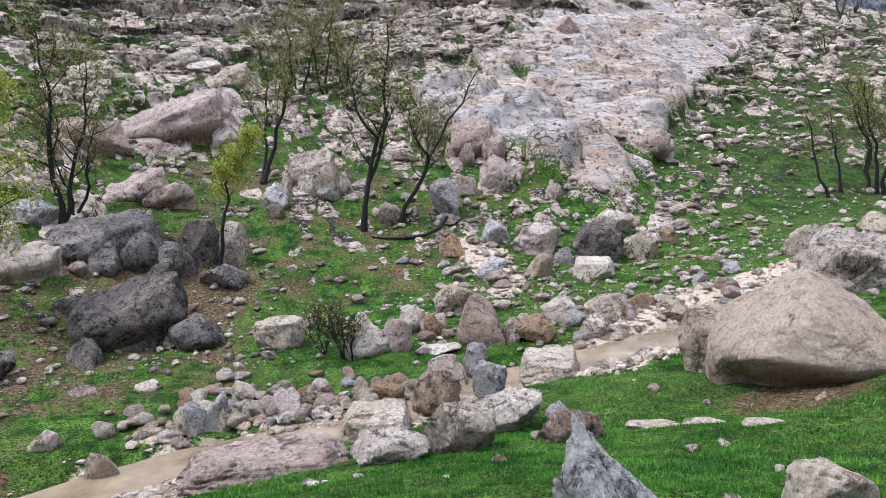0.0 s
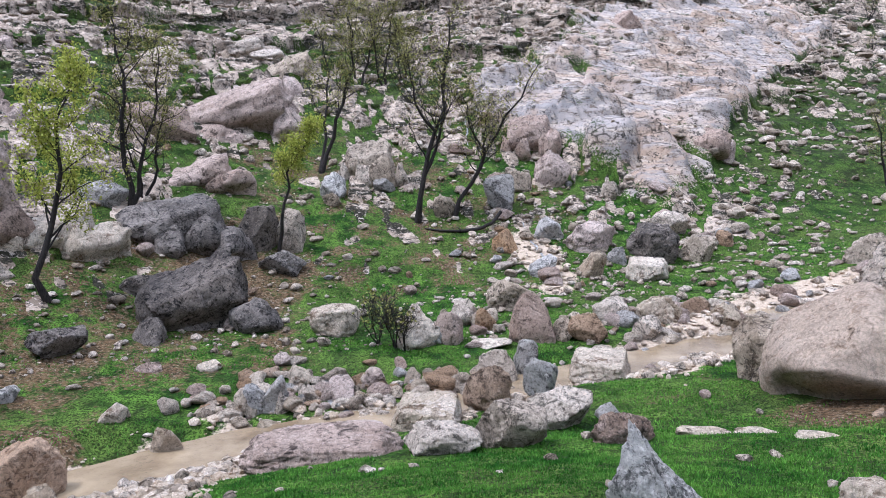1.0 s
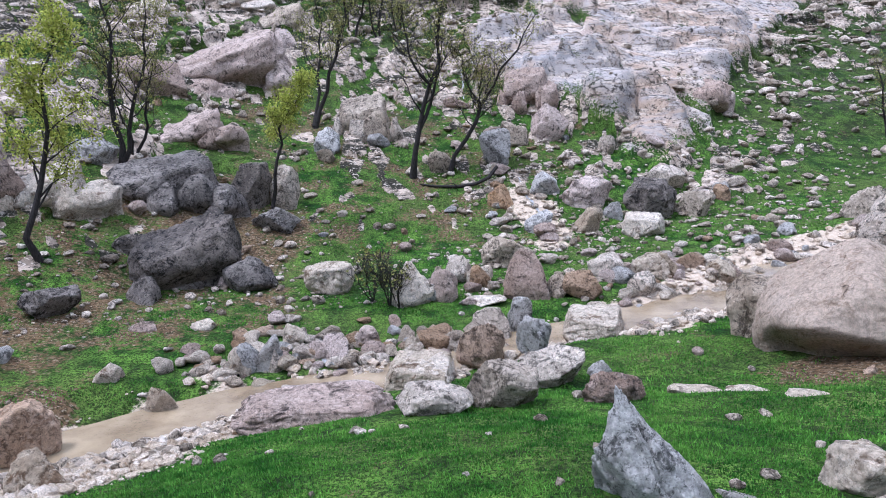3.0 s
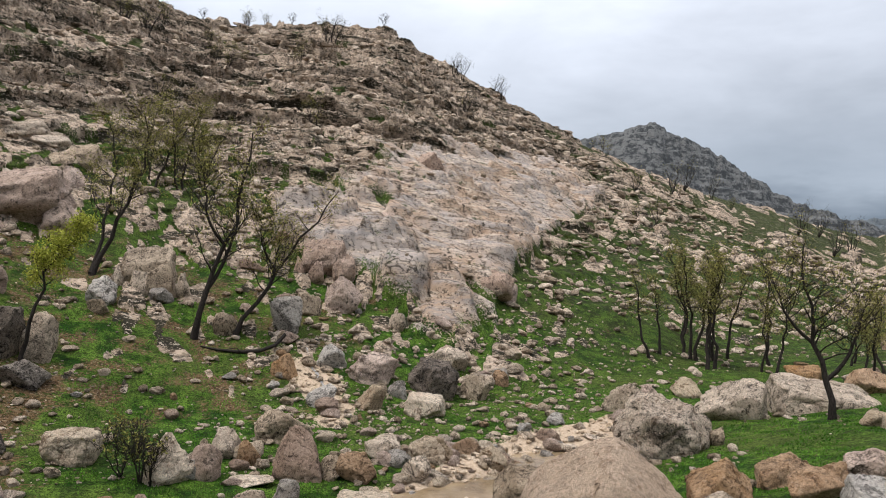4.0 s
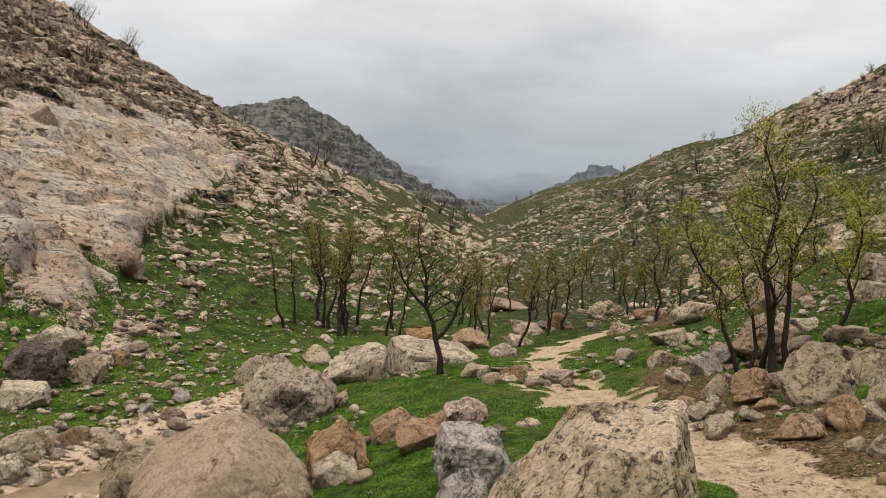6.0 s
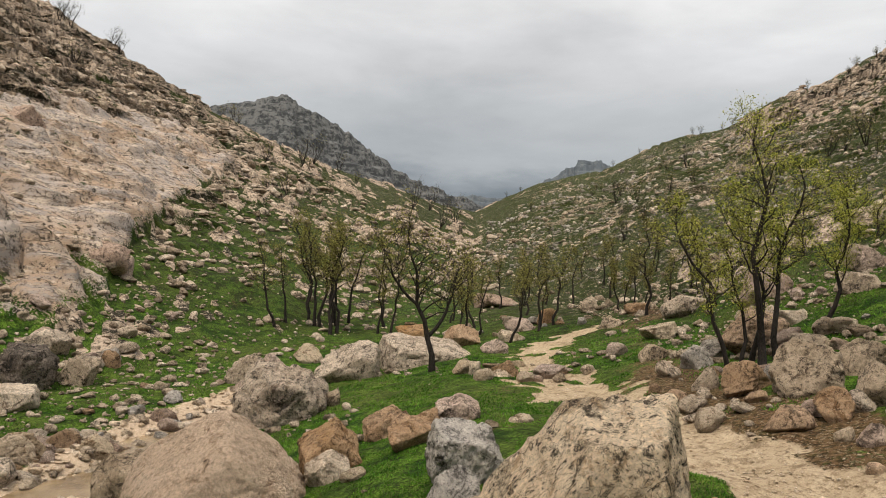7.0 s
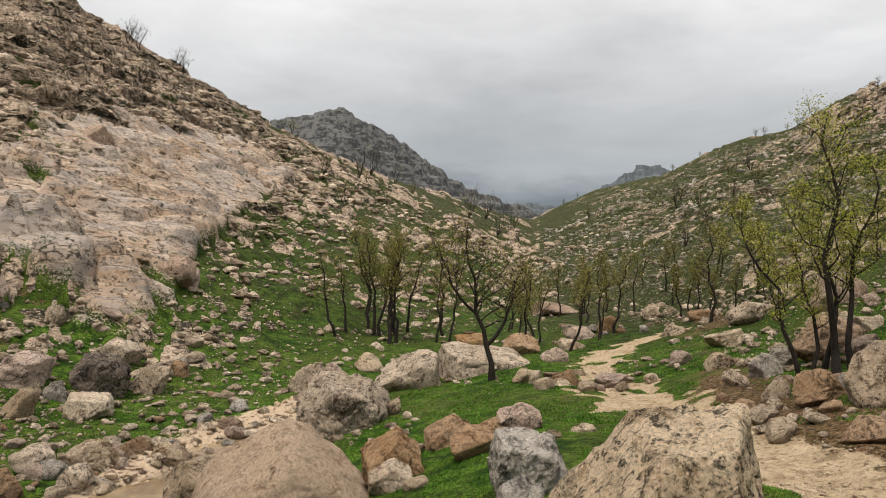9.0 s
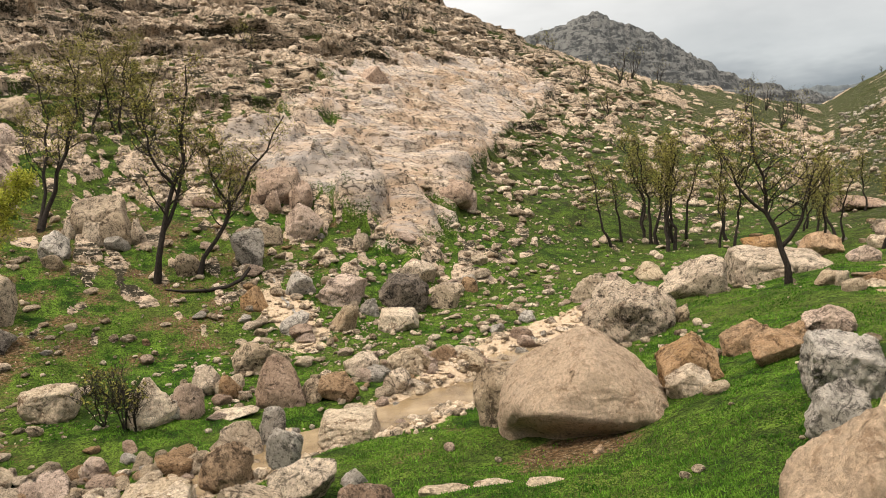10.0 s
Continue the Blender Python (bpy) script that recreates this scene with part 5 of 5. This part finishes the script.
tree("H", 95.26, 109.99, 15.42, 5.08, -0.38, -41, 0.30, 49)
tree("H", 25.00, 102.95, 32.57, 3.66, 0.15, -13, 0.15, 50)
tree("H", 26.62, 103.95, 32.47, 3.51, 0.04, -14, 0.15, 51)
tree("H", 33.73, 109.53, 32.65, 3.68, 0.43, -17, 0.15, 52)
tree("H", 20.66, 78.60, 21.32, 2.53, -0.37, -14, 0.20, 53)
tree("H", 72.17, 49.84, 11.33, 2.64, -0.37, -55, 0.20, 55)
tree("H", 46.67, 29.71, 6.29, 1.44, -0.02, -57, 0.20, 56)
tree("H", 79.75, 45.17, 15.83, 3.04, -0.04, -60, 0.20, 57)
tree("H", -12.74, 74.90, 24.03, 3.93, -0.07, 10, 0.30, 58)
tree("H", -15.62, 76.97, 25.68, 3.19, -0.26, 12, 0.30, 59)
tree("H", 1.33, 113.69, 41.19, 1.96, 0.08, -1, 0.15, 60)
tree("H", 6.49, 93.10, 31.71, 4.27, -0.02, -4, 0.20, 61)
tree("H", 5.57, 92.48, 31.39, 3.51, -0.80, -3, 0.20, 62)
tree("H", 15.63, 113.16, 41.84, 2.31, 0.28, -8, 0.15, 63)
tree("H", 27.67, 111.48, 36.24, 2.53, 0.21, -14, 0.15, 65)
tree("H", 20.37, 77.48, 20.87, 2.51, 0.26, -15, 0.20, 66)
tree("H", 34.95, 110.28, 32.56, 2.74, 0.22, -17, 0.15, 67)
tree("H", -11.25, 108.20, 38.07, 1.79, 0.05, 6, 0.15, 68)
tree("S", 32.21, 29.02, 0.87, 1.77, 0.43, -48, 0.70, 69)


# ---- scattered stones ----
def joined(shapes, picks, places, turns, sizes, rng):
    """One set of corners and faces out of many turned and stretched copies of a few shapes."""
    verts, faces, at = [], [], 0
    for k, (v, f) in enumerate(shapes):
        mine = np.nonzero(picks == k)[0]
        if not len(mine):
            continue
        p = v[None] * sizes[mine][:, None]
        c, s = np.cos(turns[mine])[:, None], np.sin(turns[mine])[:, None]
        p = np.stack([p[..., 0] * c - p[..., 1] * s, p[..., 0] * s + p[..., 1] * c, p[..., 2]], -1) + places[mine][:, None]
        verts.append(p.reshape(-1, 3))
        faces.append((f[None] + (np.arange(len(mine)) * len(v))[:, None, None] + at).reshape(-1, 3))
        at += len(mine) * len(v)
    return np.concatenate(verts), np.concatenate(faces)


def scatter(name, label, n, seed, az_span, log_r, want, size_of, mat, sub=2, squat=(0.4, 0.75), sink=0.15, along=None, shrink=None):
    rng = np.random.default_rng(seed)
    shapes = [rock_shape(900 + seed * 20 + k, sub, 24, 9, 0.08) for k in range(10)]
    az = rng.uniform(*az_span, n)
    r = np.exp(rng.uniform(math.log(log_r[0]), math.log(log_r[1]), n))
    x, y = polar(az, r)
    ok = rng.random(n) < want(x, y, az, r)
    x, y, az, r = x[ok], y[ok], az[ok], r[ok]
    k = len(x)
    size = size_of(r, rng, k)
    if shrink is not None:
        size = size * shrink(az, r)
    turns = rng.uniform(0, 6.28, k) if along is None else np.radians(-az) + rng.normal(0, along, k)
    sizes = np.stack([size * rng.uniform(0.8, 1.35, k), size * rng.uniform(0.65, 1.0, k), size * rng.uniform(*squat, k)], 1)
    if along is not None:
        sizes[:, 0] *= 1.35
    z = relief(x, y) + sizes[:, 2] * (1 - 2 * sink) * 0.6
    v, f = joined(shapes, rng.integers(0, 10, k), np.stack([x, y, z], 1), turns, sizes, rng)
    return tagged(new(name, mesh_from(name, v, f, [mat], False)), label, "stones", kind="stuff")


def on_hill(x, y, az, r):
    track, gravel, rock, slab = covers(x, y)
    s = slope_share(az, r)
    clump = smooth(-0.4, 0.4, flat_noise(x, y, 4.0, 31) + 0.5 * flat_noise(x, y, 1.2, 32))
    d, _ = off_line(x, y, RILL)
    heap = smooth(3.0, 0.5, d)
    east = 1 - 0.1 * smooth(44, 50, az) * smooth(0.1, 0.2, s)
    return np.where((s > -0.05) & (s < 0.97), np.maximum(0.14 + 0.70 * clump * east, heap) * (1 - 0.93 * slab) * (1 - track) * (1 - 0.45 * smooth(-4, -14, az)), 0)


def on_floor(x, y, az, r):
    track, gravel, rock, slab = covers(x, y)
    rf = np.interp(az, PLAN_AZ, FOOT_R)
    clump = smooth(-0.1, 0.5, flat_noise(x, y, 2.5, 33) + 0.3 * flat_noise(x, y, 0.8, 34))
    beyond = smooth(9, 10.5, r) * (1 - 0.6 * smooth(40, 46, az) * smooth(14, 9, r))
    beyond = beyond * (1 + 0.8 * smooth(30, 38, az) * smooth(14, 18, r))
    return np.where(r < rf + 1.5, (0.012 + 0.55 * clump * beyond + 0.9 * gravel * smooth(6, 8, r)) * (1 - 0.93 * track), 0)


def on_gravel(x, y, az, r):
    track, gravel, rock, slab = covers(x, y)
    d, _ = off_line(x, y, STREAM)
    return gravel * smooth(0.1, 0.5, d)


scatter("hillside_scree", "loose limestone stones scattered over the grassy hillside", 44000, 1, (-54, 80), (13, 105), on_hill, lambda r, g, k: (0.0016 + 0.0075 * g.random(k) ** 5) * r, scree_rock, squat=(0.45, 0.85), shrink=lambda az, r: 1 - 0.4 * smooth(45, 49, az) * smooth(24, 40, r))
def on_ledge(x, y, az, r):
    track, gravel, rock, slab = covers(x, y)
    s, step = slope_share(az, r), bed_share(x, y, height(x, y))
    near = np.maximum(smooth(0.22, 0.1, step), 0.2)
    where_to = np.maximum(smooth(34, 16, az) * smooth(0.12, 0.3, s), 0.45 * smooth(60, 66, az) * smooth(0.35, 0.5, s))
    return np.where((s > 0.12) & (s < 0.975), near * where_to * (1 - 0.9 * slab), 0)


scatter("ledge_blocks", "broken limestone blocks along the ledges of the hillside", 42000, 2, (-40, 80), (26, 140), on_ledge, lambda r, g, k: (0.0024 + 0.0060 * g.random(k) ** 4) * r, ledge_rock, squat=(0.32, 0.6), along=0.35, shrink=lambda az, r: 1 - 0.5 * smooth(45, 60, az))
scatter("slope_stones", "small haze-greyed stones dotted over the olive slope", 15000, 9, (45, 80), (24, 150), lambda x, y, az, r: (slope_share(az, r) > 0.02) * (slope_share(az, r) < 0.97) * (0.25 + 0.75 * smooth(-0.3, 0.4, flat_noise(x, y, 6.0, 61))), lambda r, g, k: (0.0010 + 0.0042 * g.random(k) ** 5) * r, hazed_slope_rock, sub=1, squat=(0.45, 0.8))
scatter("valley_stones", "small pale stones strewn over the valley grass", 17000, 3, (-54, 80), (4, 45), on_floor, lambda r, g, k: np.clip(0.03 + 0.16 * g.random(k) ** 3, 0, 0.012 * r), scree_rock, squat=(0.45, 0.8))
scatter("stream_pebbles", "washed pale pebbles along the stream bed", 30000, 4, (-54, 30), (5, 20), on_gravel, lambda r, g, k: (0.022 + 0.10 * g.random(k) ** 3) * np.clip(r / 9, 0.7, 1), pebble_rock, sub=1)

scatter("track_gravel", "small loose stones lying on the dirt track", 9000, 5, (48, 80), (6, 24), lambda x, y, az, r: 0.7 * covers(x, y)[0], lambda r, g, k: 0.008 + 0.03 * g.random(k) ** 3, pebble_rock, sub=1)


# stones that stand out singly
rng = np.random.default_rng(77)
STONES = [mesh_from("field_stone", *rock_shape(1200 + k, 4, 24, 11, 0.12), [TONES[("grey_tan", "pale", "rosy", "grey", "pale", "grey_tan", "rosy", "brown")[k % 8]]]) for k in range(16)]
count = 0
HEAPS = ((13.2, 11.6, 1.2), (12.2, 10.6, 0.8), (-2.9, 11.0, 0.8), (-1.7, 10.8, 0.6), (2.4, 14.3, 1.0), (-0.5, 10.6, 0.6), (4.2, 13.9, 1.0), (2.1, 19.1, 1.4), (18.6, 18.3, 2.2), (13.8, 7.3, 1.3), (12.6, 4.7, 1.2), (6.4, 20.7, 1.6), (6.9, 15.3, 1.2), (19.2, 22, 2.4), (23, 19, 2.0), (14.5, 6.0, 1.5))
free_az, free_r = rng.uniform(-50, 76, 3000), np.exp(rng.uniform(math.log(9.5), math.log(27), 3000))
free_x, free_y = polar(free_az, free_r)
free = iter(np.nonzero(rng.random(3000) < np.maximum(on_hill(free_x, free_y, free_az, free_r), on_floor(free_x, free_y, free_az, free_r)))[0])
while count < 300:
    if count % 5 < 3:
        hx, hy, spread = HEAPS[int(rng.integers(0, len(HEAPS)))]
        x, y = float(rng.normal(hx, spread)), float(rng.normal(hy, spread * 0.8))
        r = math.hypot(x, y)
    else:
        pick = next(free)
        x, y, r = float(free_x[pick]), float(free_y[pick]), float(free_r[pick])
    size = rng.uniform(0.09, 0.2) * (1 + 0.8 * (rng.random() < 0.15)) * (0.6 + r / 40)
    k = int(rng.integers(0, 16))
    stone = new("field_stone", STONES[k])
    stone.matrix_world = pose(x, y, ground_at(x, y) + 0.25 * size, rng.uniform(-12, 12), rng.uniform(-12, 12), rng.uniform(0, 360)) @ Matrix.Diagonal((size * rng.uniform(0.9, 1.4), size, size * rng.uniform(0.55, 0.9), 1))
    tagged(stone, f"loose {('grey-tan', 'pale cream', 'rosy beige', 'grey', 'pale cream', 'grey-tan', 'rosy beige', 'brown')[k % 8]} limestone stone lying in grass", "stone", "loose field stones")
    count += 1


# washed stones jumbled along the stream bank
def on_bank(x, y, az, r):
    d, _ = off_line(x, y, [(-4.2, 10.3), (-2.6, 10.5), (-0.6, 10.7), (0.8, 11.6), (2.6, 13.4), (4.6, 14.2), (6.4, 15.6)])
    return smooth(0.9, 0.15, d + 0.5 * flat_noise(x, y, 0.8, 71))


WASHED = [mesh_from("bank_stone", *rock_shape(1300 + k, 3, 30, 10, 0.13), [TONES[("pale", "grey_tan", "rosy", "pale", "grey", "brown", "pale", "grey_tan")[k]]]) for k in range(8)]
bank_az, bank_r = rng.uniform(-26, 28, 2000), np.exp(rng.uniform(math.log(9), math.log(18), 2000))
bank_x, bank_y = polar(bank_az, bank_r)
for spot in np.nonzero(rng.random(2000) < on_bank(bank_x, bank_y, bank_az, bank_r))[0][:190]:
    x, y, k = float(bank_x[spot]), float(bank_y[spot]), int(rng.integers(0, 8))
    size = 0.055 + 0.15 * rng.random() ** 2.2
    stone = new("bank_stone", WASHED[k])
    stone.matrix_world = pose(x, y, ground_at(x, y) + 0.3 * size, rng.uniform(-15, 15), rng.uniform(-15, 15), rng.uniform(0, 360)) @ Matrix.Diagonal((size * rng.uniform(0.9, 1.5), size, size * rng.uniform(0.6, 0.95), 1))
    tagged(stone, f"washed {('cream', 'grey-tan', 'rosy beige', 'cream', 'grey', 'brown', 'cream', 'grey-tan')[k]} stone on the stream bank", "stone", "washed stones along the stream")


# ---- water ----
def ribbon(name, label, line, widths, lift, mat, cat="water", fine=6, steep=False):
    pts = []
    for k in range(len(line) - 1):
        for s in range(fine):
            pts.append(np.array(line[k]) + (np.array(line[k + 1]) - np.array(line[k])) * s / fine)
    pts = np.array(pts)
    ws = np.interp(np.linspace(0, 1, len(pts)), np.linspace(0, 1, len(widths)), widths)
    ahead = np.gradient(pts, axis=0)
    ahead /= np.linalg.norm(ahead, axis=1)[:, None]
    side = np.stack([-ahead[:, 1], ahead[:, 0]], 1)
    mid_z = (relief if steep else height)(pts[:, 0], pts[:, 1]) + lift
    across = np.linspace(-1, 1, 13)
    verts = []
    for a in across:
        q = pts + side * (a * ws)[:, None]
        q = q + (0.12 if not steep else 0.2) * np.stack([flat_noise(q[:, 0], q[:, 1], 0.7, 41), flat_noise(q[:, 0], q[:, 1], 0.7, 42)], 1)
        verts.append(np.concatenate([q, mid_z[:, None]], 1))
    n = len(pts)
    idx = np.arange(n * 13).reshape(13, n)
    quads = np.stack([idx[:-1, :-1], idx[:-1, 1:], idx[1:, 1:], idx[1:, :-1]], -1).reshape(-1, 4)
    return tagged(new(name, mesh_from(name, np.concatenate(verts), quads, [mat])), label, cat, kind="structure")


ribbon("water", "shallow muddy brown stream water", STREAM, (0.6, 0.55, 0.55, 0.6, 0.6, 0.6, 0.62, 0.7, 0.75, 0.75), -0.12, water_mat)


ribbon("cascade", "small white cascade tumbling between stones", [(-2.45, 10.5), (-2.3, 10.25), (-2.1, 9.95), (-1.9, 9.7)], (0.03, 0.09, 0.06, 0.14, 0.2), 0.005, foam_mat, "cascade", 5, True)
ribbon("hillside_rill", "thin white rill falling over hillside rocks", [(1.36, 21.0), (1.4, 20.4), (1.43, 19.8), (1.6, 19.2), (1.75, 18.7)], (0.015, 0.05, 0.03, 0.06, 0.02), 0.02, foam_mat, "cascade", 4, True)
ribbon("middle_rill", "thin white rill among slope boulders", [(-0.2, 30.7), (-0.1, 29.5), (-0.08, 28), (0.0, 27)], (0.015, 0.03, 0.035, 0.015), 0.03, foam_mat, "cascade", 5, True)
ribbon("eddy", "white churned water below a stream boulder", [(-6.5, 7.2), (-6.2, 7.3), (-5.9, 7.45)], (0.02, 0.11, 0.05), -0.1, foam_mat, "cascade", 5)


# ---- short turf near the walk ----
def turf(n, seed, span, log_r, tall):
    rng = np.random.default_rng(seed)
    az = rng.uniform(*span, n)
    r = np.exp(rng.uniform(math.log(log_r[0]), math.log(log_r[1]), n))
    x, y = polar(az, r)
    track, gravel, rock, slab = covers(x, y)
    bare = flat_noise(x, y, 0.9, 51)
    ok = (np.hypot((x - 4.0) / 1.3, y - 7.85) > 0.3 + 0.5 * rng.random(n)) & (rng.random(n) < smooth(31, 15, r)) & (rng.random(n) < 0.35 + 0.9 * smooth(-0.3, 0.3, flat_noise(x, y, 0.25, 53, 2))) & (track < 0.4 + 0.3 * rng.random(n)) & (gravel < 0.35) & (rock < 0.5) & (slab < 0.3) & (bare < 0.42) & (flat_noise(x, y, 0.55, 55, 3) > -0.9 + 0.72 * smooth(6, 10, r) + 0.1 * rng.random(n))
    # turf left out on the left bank; the dark soil below doubles as shade
    ok &= ~((az < -12 + 3 * rng.random(n)) & (r > 11) & (r < 19) & (flat_noise(x, y, 1.1, 56, 3) > -0.02))
    off, _ = off_line(x, y, TRACK)
    ok &= ~((off < 1.7 + 0.9 * rng.random(n)) & (az > 57) & (x > np.interp(y, [p[1] for p in TRACK], [p[0] for p in TRACK])) & (flat_noise(x, y, 0.7, 54, 2) > -0.35))
    x, y, r = x[ok], y[ok], r[ok]
    k = len(x)
    z = relief(x, y)
    h = tall * rng.uniform(0.5, 1.4, k) * (1 + 0.5 * flat_noise(x, y, 0.6, 52)) * (0.7 + 0.04 * np.minimum(r, 20))
    a = rng.uniform(0, 6.28, k)
    wide = (0.0028 + 0.00075 * r) * rng.uniform(0.7, 1.4, k)
    dx, dy = np.cos(a) * wide, np.sin(a) * wide
    bend = rng.normal(0, 0.5, (2, k)) * h
    v = np.stack([np.stack([x - dx, y - dy, z - 0.01], 1), np.stack([x + dx, y + dy, z - 0.01], 1), np.stack([x + bend[0], y + bend[1], z + h], 1)], 1).reshape(-1, 3)
    return tagged(new("turf", mesh_from("turf", v, np.arange(k * 3).reshape(-1, 3), [grass_blade], False)), "short bright green spring grass", "grass", kind="stuff")


turf(720000, 6, (-50, 78), (2.9, 31), 0.022)
turf(60000, 8, (-180, 180), (0.4, 3.3), 0.034)


# ---- scrub trees spread over the far slopes ----
rng = np.random.default_rng(91)
SCRUB = [tree_meshes(700 + k, 3.2, 0.15 * k, 0.9, "H") for k in range(4)]
for k in range(92):
    if k < 56:
        a, s = rng.uniform(46, 78), rng.uniform(0.06, 0.98)
    else:
        a, s = rng.uniform(-14, 40), rng.uniform(0.3, 0.99)
    if k % 4 == 0:
        s = 0.985
    elif 6 < a < 27:
        continue
    rf, rr = float(np.interp(a, PLAN_AZ, FOOT_R)), float(np.interp(a, PLAN_AZ, RIDGE_R))
    x, y = (float(c) for c in polar(a, rf + s * (rr - rf)))
    wood, crown = SCRUB[k % 4]
    thing = new("tree")
    size = rng.uniform(0.3, 0.6) if k < 56 else rng.uniform(0.5, 0.95)
    thing.matrix_world = pose(x, y, ground_at(x, y) - 0.05, 0, 0, rng.uniform(0, 360)) @ Matrix.Diagonal((size, size, size, 1))
    part("trunk", wood, thing)
    part("crown", crown, thing)
    tagged(thing, TREE_WORDS["H"], "tree", "scrub trees on the hills")


# ---- more saplings through the valley ----
YOUNG = [tree_meshes(760 + k, 3.4, 0.25 * (k - 2), 0.8, "S") for k in range(6)]
spots = [(float(rng.uniform(14.5, 19.5)), float(rng.uniform(23.5, 27.5)), float(rng.uniform(0.9, 1.3))) for _ in range(5)]
spots += [(float(a), float(b), float(rng.uniform(0.55, 0.95))) for a, b in (polar(rng.uniform(43, 62), rng.uniform(24, 44)) for _ in range(26))]
for k, (x, y, size) in enumerate(spots):
    thing = new("tree")
    thing.matrix_world = pose(x, y, ground_at(x, y) - 0.04, 0, 0, rng.uniform(0, 360)) @ Matrix.Diagonal((size, size, size, 1))
    part("trunk", YOUNG[k % 6][0], thing)
    part("crown", YOUNG[k % 6][1], thing)
    tagged(thing, TREE_WORDS["S"], "tree", "saplings in the valley")


# ---- fallen branch below the forked tree ----
tube.count, bark_v, bark_f = 0, [], []
line = [(x, y, ground_at(x, y) + h) for x, y, h in ((-1.45, 20.6, 0.02), (-1.0, 20.45, 0.05), (-0.4, 20.4, 0.05), (0.1, 20.5, 0.08), (0.5, 20.7, 0.2), (0.75, 20.9, 0.42))]
tube(line, (0.02, 0.035, 0.045, 0.05, 0.055, 0.05), 7, bark_v, bark_f)
tube([line[2], (-0.5, 20.2, line[2][2] + 0.12), (-0.75, 20.0, line[2][2] + 0.1)], (0.02, 0.014, 0.006), 5, bark_v, bark_f)
tagged(new("fallen_branch", mesh_from("fallen_branch", np.concatenate(bark_v), np.concatenate(bark_f), [bark])), "dark fallen branch lying among hillside stones", "branch")
